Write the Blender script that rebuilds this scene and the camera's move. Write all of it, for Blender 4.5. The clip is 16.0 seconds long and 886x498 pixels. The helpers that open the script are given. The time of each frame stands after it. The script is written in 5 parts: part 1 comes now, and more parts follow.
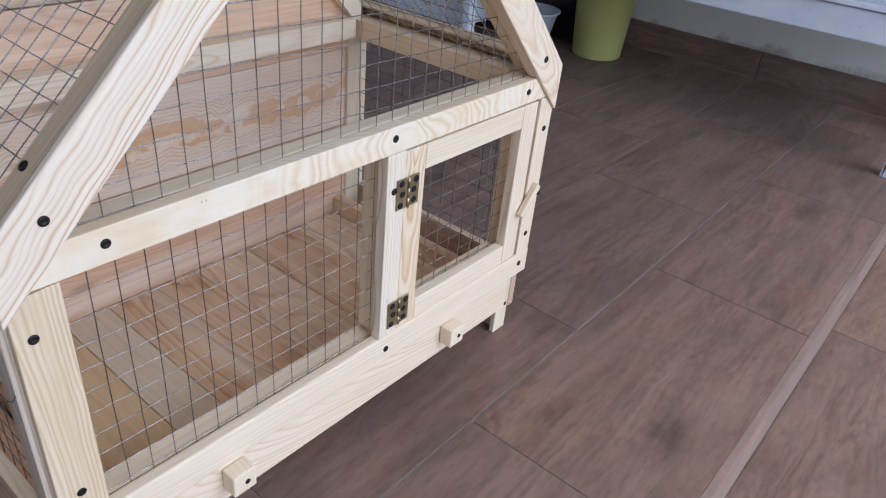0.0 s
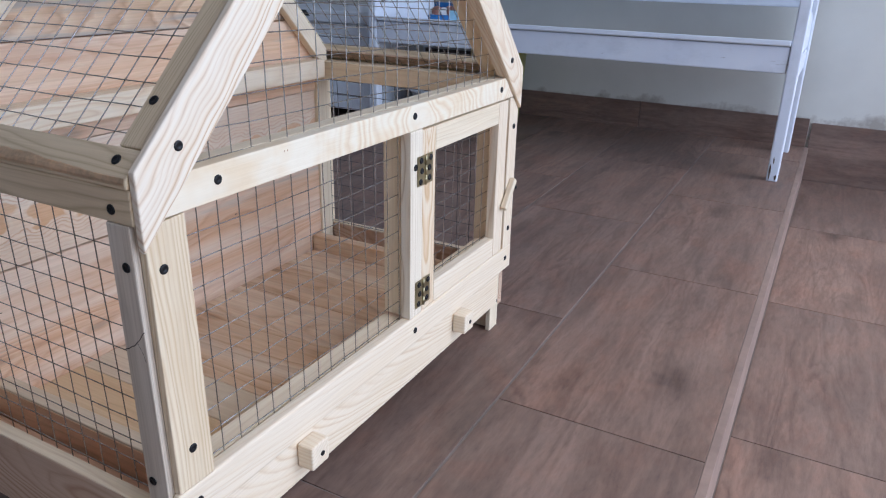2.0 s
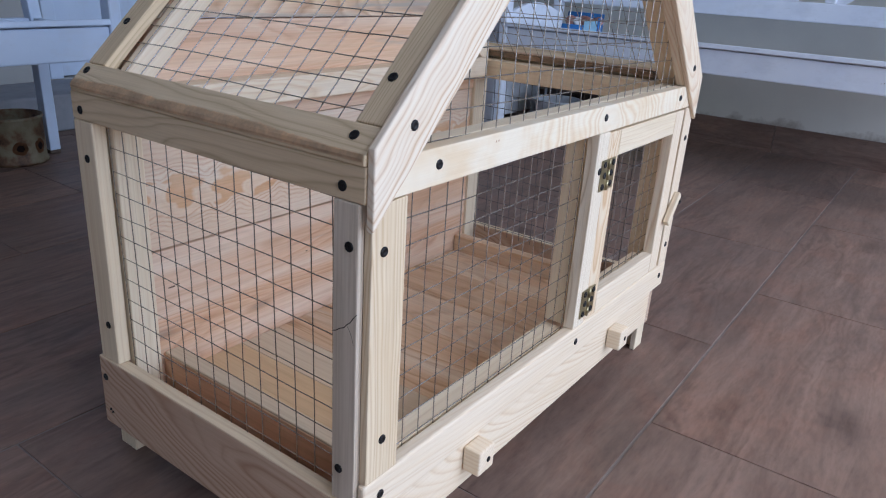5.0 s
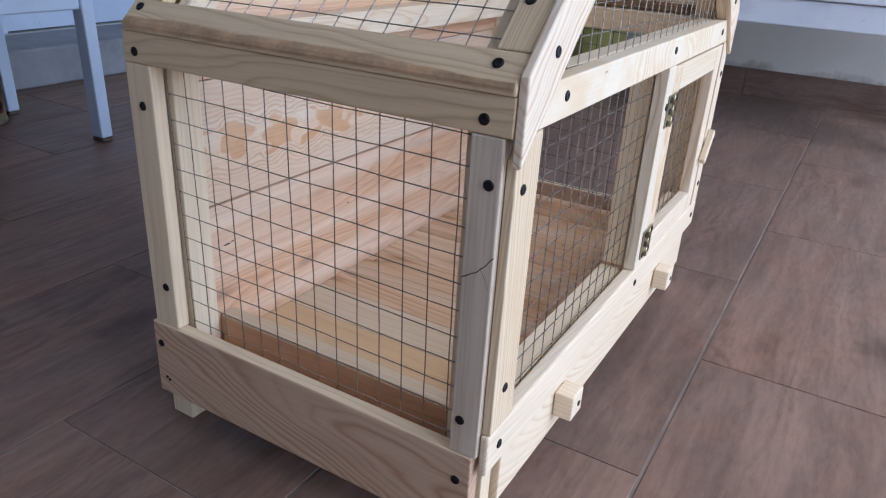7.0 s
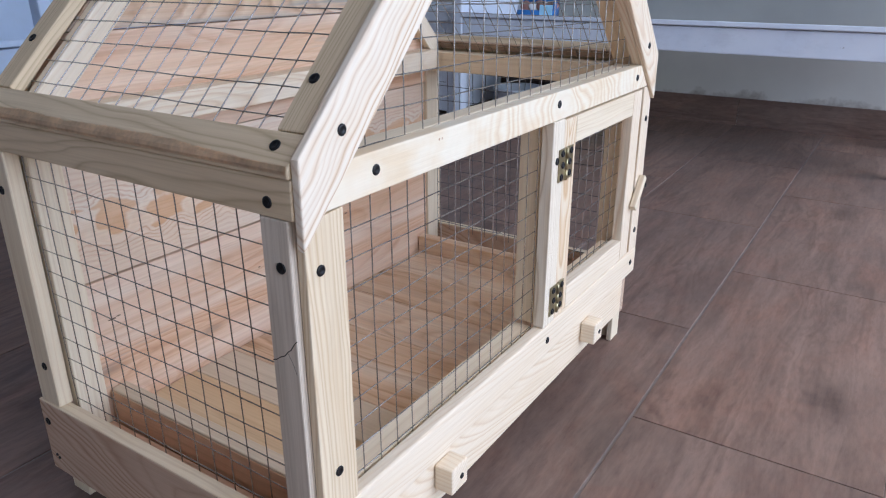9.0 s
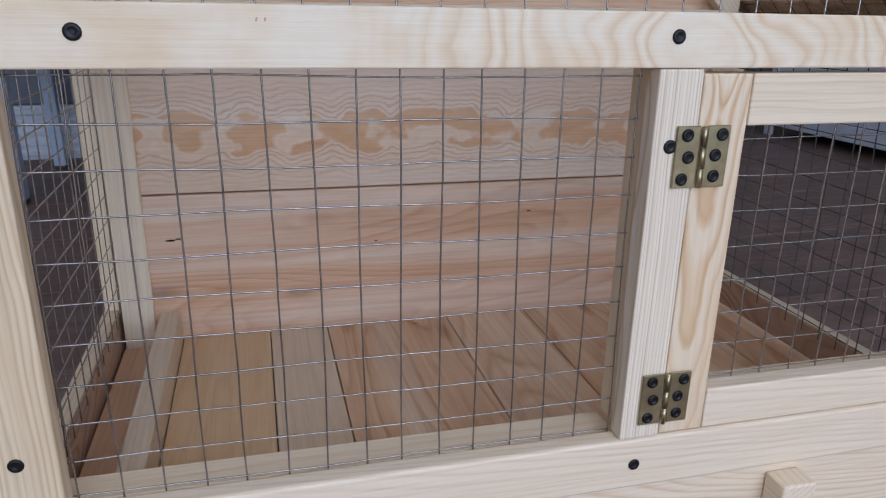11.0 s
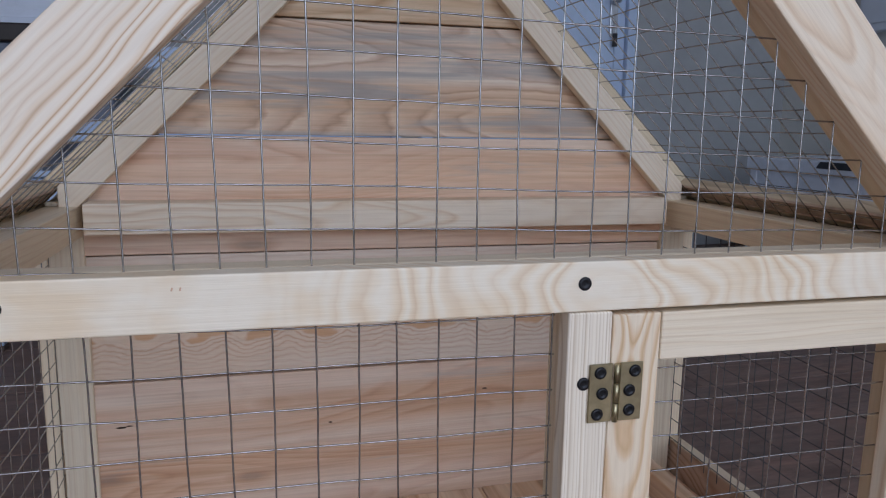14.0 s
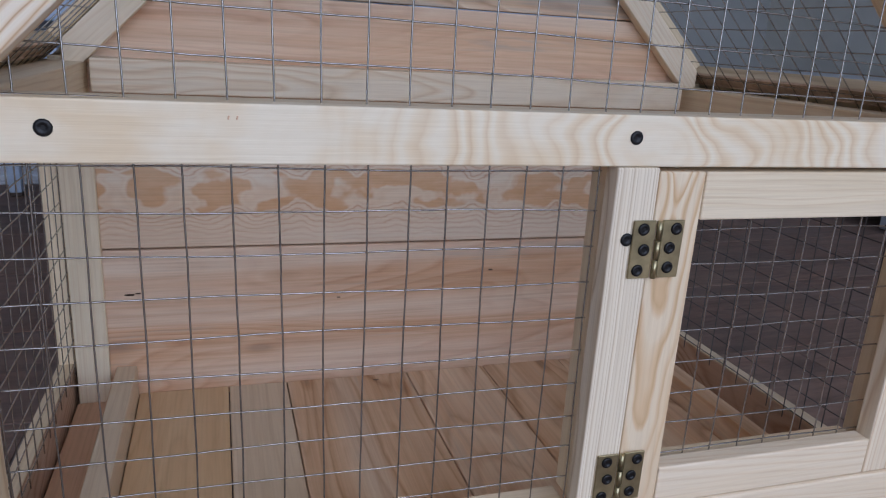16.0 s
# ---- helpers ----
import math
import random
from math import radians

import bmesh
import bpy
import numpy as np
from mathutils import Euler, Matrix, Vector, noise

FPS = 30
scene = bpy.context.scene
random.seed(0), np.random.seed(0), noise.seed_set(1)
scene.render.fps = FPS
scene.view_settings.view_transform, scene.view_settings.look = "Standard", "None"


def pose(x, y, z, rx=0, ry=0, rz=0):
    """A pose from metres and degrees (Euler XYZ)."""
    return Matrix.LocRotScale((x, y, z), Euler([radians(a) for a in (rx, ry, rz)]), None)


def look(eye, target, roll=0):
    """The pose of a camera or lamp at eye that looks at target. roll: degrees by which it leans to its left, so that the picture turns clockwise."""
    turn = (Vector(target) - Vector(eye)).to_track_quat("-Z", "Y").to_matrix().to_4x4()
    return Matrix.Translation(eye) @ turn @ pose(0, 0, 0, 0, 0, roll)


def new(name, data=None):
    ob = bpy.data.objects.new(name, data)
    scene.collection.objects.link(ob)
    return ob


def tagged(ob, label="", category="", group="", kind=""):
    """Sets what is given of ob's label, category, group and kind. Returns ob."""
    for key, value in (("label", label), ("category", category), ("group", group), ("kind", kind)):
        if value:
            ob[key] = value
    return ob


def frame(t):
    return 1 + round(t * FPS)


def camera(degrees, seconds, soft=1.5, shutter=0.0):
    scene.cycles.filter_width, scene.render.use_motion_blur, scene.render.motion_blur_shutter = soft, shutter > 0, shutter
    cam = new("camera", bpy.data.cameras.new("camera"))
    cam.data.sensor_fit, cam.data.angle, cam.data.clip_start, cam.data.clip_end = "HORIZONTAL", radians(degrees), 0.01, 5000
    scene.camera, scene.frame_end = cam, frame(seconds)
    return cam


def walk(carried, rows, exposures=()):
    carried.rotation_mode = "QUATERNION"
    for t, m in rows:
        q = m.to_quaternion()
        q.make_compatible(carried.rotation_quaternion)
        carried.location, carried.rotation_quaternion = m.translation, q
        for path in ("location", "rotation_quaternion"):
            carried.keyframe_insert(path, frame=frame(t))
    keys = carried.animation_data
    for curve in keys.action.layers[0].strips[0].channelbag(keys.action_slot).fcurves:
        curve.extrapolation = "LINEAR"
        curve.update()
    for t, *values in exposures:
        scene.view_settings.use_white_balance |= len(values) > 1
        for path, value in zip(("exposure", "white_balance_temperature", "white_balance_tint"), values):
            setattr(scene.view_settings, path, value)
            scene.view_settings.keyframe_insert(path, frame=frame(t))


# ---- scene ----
cam = camera(63.5, 16.0, soft=1.15)
PATH = [
    (0, (-0.008, -0.029, 0.78), (1.338, 1.001, -0.283), 5.4),
    (0.5, (-0.086, -0.02, 0.705), (1.379, 1.052, -0.135), 2.5),
    (0.7, (-0.1185, -0.0105, 0.677), (1.384, 1.034, -0.098), 1.9),
    (1, (-0.168, 0.004, 0.641), (1.388, 1.004, -0.121), 1.1),
    (1.5, (-0.208, 0.019, 0.633), (1.393, 0.943, -0.131), 0.4),
    (2, (-0.233, 0.016, 0.639), (1.398, 0.892, -0.119), 0.9),
    (2.5, (-0.248, 0.023, 0.648), (1.355, 0.965, -0.089), 0.9),
    (3, (-0.265, 0.044, 0.676), (1.323, 1.049, -0.009), 1.8),
    (3.5, (-0.276, 0.056, 0.69), (1.319, 1.101, 0.085), 2.9),
    (4, (-0.282, 0.073, 0.696), (1.316, 1.152, 0.168), 2.8),
    (4.3, (-0.2835, 0.0885, 0.677), (1.309, 1.176, 0.167), 2.95),
    (4.5, (-0.284, 0.099, 0.659), (1.302, 1.192, 0.121), 3.0),
    (5, (-0.274, 0.132, 0.611), (1.247, 1.202, -0.125), 3.3),
    (5.2, (-0.275, 0.15, 0.6), (1.226, 1.217, -0.179), 2.9),
    (7.3, (-0.342, 0.278, 0.578), (1.243, 1.16, -0.264), 2.5),
    (7.5, (-0.338, 0.267, 0.585), (1.25, 1.143, -0.258), 2.1),
    (8, (-0.313, 0.211, 0.602), (1.296, 1.111, -0.172), 1.0),
    (8.5, (-0.273, 0.163, 0.609), (1.332, 1.085, -0.147), 0.2),
    (8.7, (-0.261, 0.153, 0.613), (1.336, 1.09, -0.141), -0.1),
    (10.8, (0.278, 0.071, 0.462), (0.818, 1.882, -0.193), -0.3),
    (11, (0.295, 0.071, 0.466), (0.768, 1.905, -0.176), 0.3),
    (11.5, (0.32, 0.074, 0.486), (0.776, 1.924, -0.123), 2.1),
    (12, (0.339, 0.078, 0.514), (0.779, 1.944, -0.053), 1.5),
    (12.5, (0.347, 0.071, 0.543), (0.777, 1.958, 0.039), 1.2),
    (13, (0.348, 0.067, 0.566), (0.789, 1.976, 0.168), 0.6),
    (13.5, (0.35, 0.066, 0.573), (0.816, 1.984, 0.247), 0.5),
    (14, (0.347, 0.064, 0.551), (0.841, 1.971, 0.206), 0.2),
    (14.5, (0.342, 0.056, 0.544), (0.855, 1.952, 0.166), 0.1),
    (15, (0.338, 0.056, 0.528), (0.849, 1.942, 0.1), 0.7),
    (15.5, (0.324, 0.057, 0.519), (0.864, 1.923, 0.043), 1.2),
    (16, (0.294, 0.074, 0.507), (0.873, 1.901, -0.066), 2.7),
]
EXPOSURES = [(0.0, 0.13, 6480, 11), (0.6, 0.18, 6380, 10), (3.0, 0.22, 6310, 10), (5.2, 0.16, 6330, 10), (7.3, 0.41, 6330, 10), (8.7, 0.38, 6330, 10), (10.8, -0.28, 6500, 12.5), (12.5, -0.36, 6500, 12.5), (13.5, -0.48, 6500, 12.5), (16.0, -0.46, 6500, 12.5)]
walk(cam, [(t, look(eye, target, roll)) for t, eye, target, roll in PATH], EXPOSURES)

# ---------- world and light ----------
world = bpy.data.worlds.new("overcast_sky")
scene.world = world
world.use_nodes = True
wn = world.node_tree.nodes
sky = wn.new("ShaderNodeTexSky")
sky.sky_type, sky.sun_disc = "NISHITA", False
sky.sun_elevation, sky.sun_rotation = radians(64), radians(180)
sky.air_density, sky.dust_density = 1.0, 3.0
wn["Background"].inputs["Strength"].default_value = 0.15
world.node_tree.links.new(sky.outputs["Color"], wn["Background"].inputs["Color"])

sun_data = bpy.data.lights.new("sun", "SUN")
sun_data.energy, sun_data.angle, sun_data.color = 1.2, radians(24), (1.0, 0.96, 0.92)
sun = new("sun", sun_data)
sun.matrix_world = look((2.0, -4, 8.2), (0, 0, 0))

# daylight that comes in through the open front of the porch
day_data = bpy.data.lights.new("porch_daylight", "AREA")
day_data.shape, day_data.size, day_data.size_y = "RECTANGLE", 3.8, 2.3
day_data.energy, day_data.color = 94.0, (0.635, 0.765, 1.02)
day = new("porch_daylight", day_data)
day.matrix_world = look((0.95, -2.35, 1.4), (0.85, 2.0, 0.6))

# ---------- materials ----------
def material(name):
    m = bpy.data.materials.new(name)
    m.use_nodes = True
    return m, m.node_tree.nodes, m.node_tree.links, m.node_tree.nodes["Principled BSDF"]


def ramp(nodes, stops):
    r = nodes.new("ShaderNodeValToRGB")
    while len(r.color_ramp.elements) < len(stops):
        r.color_ramp.elements.new(0.5)
    for e, (p, c) in zip(r.color_ramp.elements, stops):
        e.position, e.color = p, (*c, 1)
    return r


def mix(nodes, links, kind, fac, a, b):
    n = nodes.new("ShaderNodeMix")
    n.data_type, n.blend_type = "RGBA", kind
    for sock, v in ((n.inputs[0], fac), (n.inputs[6], a), (n.inputs[7], b)):
        if hasattr(v, "is_linked"):
            links.new(v, sock)
        elif isinstance(v, tuple):
            sock.default_value = (*v, 1)
        else:
            sock.default_value = v
    return n.outputs[2]


def noise_tex(nodes, links, vec, scale, detail=3.0, rough=0.55, distort=0.0):
    n = nodes.new("ShaderNodeTexNoise")
    n.inputs["Scale"].default_value, n.inputs["Detail"].default_value = scale, detail
    n.inputs["Roughness"].default_value, n.inputs["Distortion"].default_value = rough, distort
    links.new(vec, n.inputs["Vector"])
    return n.outputs[0]


def mapped(nodes, links, vec, scale=(1, 1, 1), rot=(0, 0, 0)):
    n = nodes.new("ShaderNodeMapping")
    n.inputs["Scale"].default_value, n.inputs["Rotation"].default_value = scale, rot
    links.new(vec, n.inputs["Vector"])
    return n.outputs[0]


def bump(nodes, links, b, height, strength, distance):
    n = nodes.new("ShaderNodeBump")
    n.inputs["Strength"].default_value, n.inputs["Distance"].default_value = strength, distance
    links.new(height, n.inputs["Height"])
    links.new(n.outputs[0], b.inputs["Normal"])


def math_node(nodes, links, op, a, b=None, c=None):
    n = nodes.new("ShaderNodeMath")
    n.operation = op
    for sock, v in zip(n.inputs, (a, b, c)):
        if v is None:
            continue
        if hasattr(v, "is_linked"):
            links.new(v, sock)
        else:
            sock.default_value = v
    return n.outputs[0]


def noise_line(nodes, links, w, scale, detail=1.0):
    n = nodes.new("ShaderNodeTexNoise")
    n.noise_dimensions = "1D"
    n.inputs["Scale"].default_value, n.inputs["Detail"].default_value = scale, detail
    links.new(w, n.inputs["W"])
    return n.outputs[0]


def warm(*colours):
    """New pine yellows a little in daylight."""
    return [(r * 1.005, g * 0.99, b * 0.955) for r, g, b in colours]


def board_coords(nodes, links):
    """Object coordinates of a board, shifted by a chance offset for each board."""
    tc, oi = nodes.new("ShaderNodeTexCoord"), nodes.new("ShaderNodeObjectInfo")
    mul = nodes.new("ShaderNodeVectorMath")
    mul.operation = "MULTIPLY"
    mul.inputs[1].default_value = (7.3, 0.0, 0.0)
    add = nodes.new("ShaderNodeVectorMath")
    add.operation = "ADD"
    links.new(oi.outputs["Random"], mul.inputs[0])
    links.new(tc.outputs["Object"], add.inputs[0])
    links.new(mul.outputs[0], add.inputs[1])
    return add.outputs[0], oi.outputs["Random"], tc.outputs["Object"]


def wood(name, pale, mid, late, ring=34.0, tilt=0.10, waver=0.012, contrast=1.0, rough=0.55, centre=(0.0, 0.05, -0.025), drift=0.35):
    """Sawn softwood. Growth rings run round an axis that lies askew to the board's length, which gives arches and straight grain."""
    pale, mid, late = warm(pale, mid, late)
    m, n, l, b = material(name)
    vec, rnd, raw = board_coords(n, l)
    # slow wavering of the rings along the board
    slow = n.new("ShaderNodeTexNoise")
    slow.inputs["Scale"].default_value, slow.inputs["Detail"].default_value = 1.0, 1.6
    l.new(mapped(n, l, vec, (5.0, 18.0, 18.0)), slow.inputs["Vector"])
    sub = n.new("ShaderNodeVectorMath")
    sub.operation = "SUBTRACT"
    sub.inputs[1].default_value = (0.5, 0.5, 0.5)
    l.new(slow.outputs[1], sub.inputs[0])
    sc = n.new("ShaderNodeVectorMath")
    sc.operation = "MULTIPLY"
    sc.inputs[1].default_value = (0.0, waver * 2.2, waver * 2.2)
    l.new(sub.outputs[0], sc.inputs[0])
    add = n.new("ShaderNodeVectorMath")
    add.operation = "ADD"
    l.new(raw, add.inputs[0])
    l.new(sc.outputs[0], add.inputs[1])
    # chance place of the pith for each board
    off = n.new("ShaderNodeVectorMath")
    off.operation = "MULTIPLY_ADD"
    off.inputs[1].default_value = (drift, 0.030, centre[1])
    off.inputs[2].default_value = (-drift / 2, 0.020, centre[2])
    l.new(rnd, off.inputs[0])
    add2 = n.new("ShaderNodeVectorMath")
    add2.operation = "ADD"
    l.new(add.outputs[0], add2.inputs[0])
    l.new(off.outputs[0], add2.inputs[1])
    # distance from the pith, with rings of uneven width and strength
    flat_x = n.new("ShaderNodeVectorMath")
    flat_x.operation = "MULTIPLY"
    flat_x.inputs[1].default_value = (0.0, 1.0, 1.0)
    l.new(mapped(n, l, add2.outputs[0], (1, 1, 1), (0.0, tilt * 0.3, tilt)), flat_x.inputs[0])
    dist = n.new("ShaderNodeVectorMath")
    dist.operation = "LENGTH"
    l.new(flat_x.outputs[0], dist.inputs[0])
    radius = math_node(n, l, "MULTIPLY", dist.outputs["Value"], ring * 3.18)
    seed = math_node(n, l, "MULTIPLY", rnd, 37.0)
    uneven = noise_line(n, l, math_node(n, l, "MULTIPLY_ADD", radius, 0.33, seed), 1.0)
    ragged = noise_tex(n, l, mapped(n, l, vec, (22.0, 160.0, 160.0)), 1.0, 2.0, 0.5)
    phase = math_node(n, l, "MULTIPLY_ADD", uneven, 2.6, radius)
    phase = math_node(n, l, "MULTIPLY_ADD", ragged, 0.22, phase)
    saw = math_node(n, l, "FRACT", phase)
    vigour = noise_line(n, l, math_node(n, l, "MULTIPLY_ADD", radius, 0.21, math_node(n, l, "ADD", seed, 11.0)), 1.0)
    fibre = noise_tex(n, l, mapped(n, l, vec, (9.0, 420.0, 420.0)), 1.0, 3.0, 0.6)
    patch = noise_tex(n, l, mapped(n, l, vec, (4.0, 16.0, 16.0)), 1.0, 3.0, 0.6)
    rings = ramp(n, [(0.0, mid), (0.12, pale), (0.4, pale), (0.72, mid), (0.88, late), (1.0, mid)])
    l.new(saw, rings.inputs[0])
    flat = ramp(n, [(0.3, pale), (0.75, mid)])
    l.new(patch, flat.inputs[0])
    fac = n.new("ShaderNodeMath")
    fac.operation, fac.use_clamp = "MULTIPLY", True
    strength = ramp(n, [(0.36, (0.3,) * 3), (0.54, (1.0,) * 3)])
    gust = noise_tex(n, l, mapped(n, l, vec, (3.0, 14.0, 14.0)), 1.7, 2.0)
    l.new(math_node(n, l, "ADD", math_node(n, l, "MULTIPLY", gust, 0.5), math_node(n, l, "MULTIPLY", vigour, 0.5)), strength.inputs[0])
    l.new(strength.outputs[0], fac.inputs[0])
    fac.inputs[1].default_value = contrast
    col = mix(n, l, "MIX", fac.outputs[0], flat.outputs[0], rings.outputs[0])
    streak = ramp(n, [(0.3, (0.83, 0.80, 0.77)), (0.56, (1.0, 1.0, 1.0)), (0.75, (1.04, 1.04, 1.04))])
    l.new(fibre, streak.inputs[0])
    col = mix(n, l, "MULTIPLY", 0.55, col, streak.outputs[0])
    tone = ramp(n, [(0.0, (0.9, 0.88, 0.86)), (0.5, (1.0, 1.0, 1.0)), (1.0, (1.03, 0.97, 0.9))])
    l.new(rnd, tone.inputs[0])
    col = mix(n, l, "MULTIPLY", 0.8, col, tone.outputs[0])
    l.new(col, b.inputs["Base Color"])
    b.inputs["Roughness"].default_value = rough
    b.inputs["Specular IOR Level"].default_value = 0.3
    bump(n, l, b, fibre, 0.45, 0.0008)
    return m


PINE = wood("planed_pine", (0.86, 0.76, 0.63), (0.75, 0.58, 0.41), (0.51, 0.31, 0.17), ring=74, tilt=0.085, waver=0.013, contrast=1.0, centre=(0.0, 0.03, 0.038))
PINE_STRAIGHT = wood("straight_grained_pine", (0.82, 0.72, 0.57), (0.77, 0.65, 0.48), (0.62, 0.46, 0.31), ring=46, tilt=0.015, waver=0.007, contrast=0.42, centre=(0.0, 0.03, 0.05))
PINE_TAN = wood("tan_rough_pine", (0.73, 0.615, 0.455), (0.645, 0.525, 0.365), (0.48, 0.37, 0.24), ring=80, tilt=0.03, waver=0.008, contrast=0.7)
PINE_SOFT = wood("soft_grained_pine", (0.86, 0.77, 0.64), (0.78, 0.63, 0.46), (0.64, 0.45, 0.29), ring=40, tilt=0.08, waver=0.022, contrast=0.55)


def flame_wood(name, pale, mid, late, bands=9.0, stain=0.0, knots=0.4, ragged=0.3, figure=(0.35, 0.6), stain_from=0.60):
    """Slab-sawn pine whose growth rings show as flames and eyes along the board."""
    pale, mid, late = warm(pale, mid, late)
    m, n, l, b = material(name)
    vec, rnd, raw = board_coords(n, l)
    field = noise_tex(n, l, mapped(n, l, vec, (1.7, 11.0, 11.0)), 1.0, 1.2, 0.45, 0.2)
    mul = n.new("ShaderNodeMath")
    mul.operation = "MULTIPLY"
    mul.inputs[1].default_value = bands
    l.new(field, mul.inputs[0])
    wob = n.new("ShaderNodeMath")
    wob.operation = "MULTIPLY_ADD"
    wob.inputs[1].default_value = ragged
    l.new(noise_tex(n, l, mapped(n, l, vec, (24.0, 70.0, 70.0)), 1.0, 2.5, 0.55), wob.inputs[0])
    l.new(mul.outputs[0], wob.inputs[2])
    fr = n.new("ShaderNodeMath")
    fr.operation = "FRACT"
    l.new(wob.outputs[0], fr.inputs[0])
    bandc = ramp(n, [(0.0, mid), (0.1, pale), (0.4, tuple((p + q) / 2 for p, q in zip(pale, mid))), (0.72, mid), (0.9, late), (1.0, mid)])
    l.new(fr.outputs[0], bandc.inputs[0])
    soft = ramp(n, [(0.38, pale), (0.62, mid)])
    patches = noise_tex(n, l, mapped(n, l, vec, (1.6, 22.0, 22.0)), 1.0, 3.0, 0.55)
    l.new(patches, soft.inputs[0])
    broad = ramp(n, [(0.42, (1.05, 1.09, 1.13)), (0.56, (0.98, 0.89, 0.80))])
    l.new(noise_tex(n, l, mapped(n, l, vec, (0.9, 19.0, 19.0)), 1.0, 1.5), broad.inputs[0])
    where = ramp(n, [(figure[0], (0.15,) * 3), (figure[1], (0.95,) * 3)])
    l.new(noise_tex(n, l, mapped(n, l, vec, (1.2, 16.0, 16.0)), 1.3, 2.0), where.inputs[0])
    col = mix(n, l, "MIX", where.outputs[0], soft.outputs[0], bandc.outputs[0])
    lines = ramp(n, [(0.38, (0.80, 0.69, 0.61)), (0.50, (1.0, 1.0, 1.0)), (0.68, (1.05, 1.06, 1.08))])
    l.new(noise_tex(n, l, mapped(n, l, vec, (2.2, 110.0, 110.0)), 1.0, 2.0, 0.6, 0.3), lines.inputs[0])
    col = mix(n, l, "MULTIPLY", 0.42, col, lines.outputs[0])
    col = mix(n, l, "MULTIPLY", 1.0, col, broad.outputs[0])
    fibre = noise_tex(n, l, mapped(n, l, vec, (9.0, 420.0, 420.0)), 1.0, 3.0, 0.6)
    streak = ramp(n, [(0.3, (0.83, 0.80, 0.77)), (0.56, (1.0, 1.0, 1.0)), (0.75, (1.04, 1.04, 1.04))])
    l.new(fibre, streak.inputs[0])
    col = mix(n, l, "MULTIPLY", 0.6, col, streak.outputs[0])
    if stain:
        blue = ramp(n, [(stain_from, (0, 0, 0)), (stain_from + 0.12, (stain,) * 3)])
        l.new(noise_tex(n, l, mapped(n, l, vec, (2.0, 34.0, 34.0)), 1.0, 4.0, 0.65, 0.5), blue.inputs[0])
        col = mix(n, l, "MIX", blue.outputs[0], col, (0.42, 0.395, 0.362))
    if knots:
        vor = n.new("ShaderNodeTexVoronoi")
        vor.inputs["Scale"].default_value = 1.0
        l.new(mapped(n, l, vec, (5.0, 16.0, 16.0)), vor.inputs["Vector"])
        dot = ramp(n, [(0.05, (0.12, 0.07, 0.04)), (0.10, (0.62, 0.42, 0.28)), (0.17, (1, 1, 1))])
        l.new(vor.outputs["Distance"], dot.inputs[0])
        col = mix(n, l, "MULTIPLY", knots, col, dot.outputs[0])
    tone = ramp(n, [(0.0, (0.92, 0.92, 0.93)), (0.5, (1.0, 1.0, 1.0)), (1.0, (1.03, 0.95, 0.88))])
    l.new(rnd, tone.inputs[0])
    col = mix(n, l, "MULTIPLY", 0.8, col, tone.outputs[0])
    l.new(col, b.inputs["Base Color"])
    b.inputs["Roughness"].default_value = 0.6
    b.inputs["Specular IOR Level"].default_value = 0.3
    bump(n, l, b, fibre, 0.45, 0.0008)
    return m


PANEL_SALMON = flame_wood("salmon_pine_board", (0.82, 0.645, 0.505), (0.74, 0.49, 0.345), (0.58, 0.345, 0.235), bands=22.0, stain=0.6, ragged=0.35, figure=(0.45, 0.72), stain_from=0.58)
PANEL_STAINED = flame_wood("blue_stained_pine_board", (0.80, 0.68, 0.55), (0.68, 0.52, 0.40), (0.53, 0.38, 0.28), bands=18.0, stain=0.85, ragged=0.7, figure=(0.25, 0.45), stain_from=0.50, knots=0.0)
PANEL_AMBER = flame_wood("amber_pine_board", (0.76, 0.58, 0.40), (0.69, 0.48, 0.30), (0.56, 0.36, 0.21), bands=14.0, stain=0.0, ragged=0.3)
TRAY = flame_wood("tray_pine", (0.79, 0.625, 0.47), (0.69, 0.50, 0.35), (0.52, 0.335, 0.21), bands=13.0, stain=0.3)
TRAY_PALE = wood("pale_tray_pine", (0.74, 0.62, 0.48), (0.70, 0.57, 0.42), (0.60, 0.46, 0.33), ring=60, tilt=0.01, waver=0.004, contrast=0.4, centre=(0.0, 0.03, 0.05))


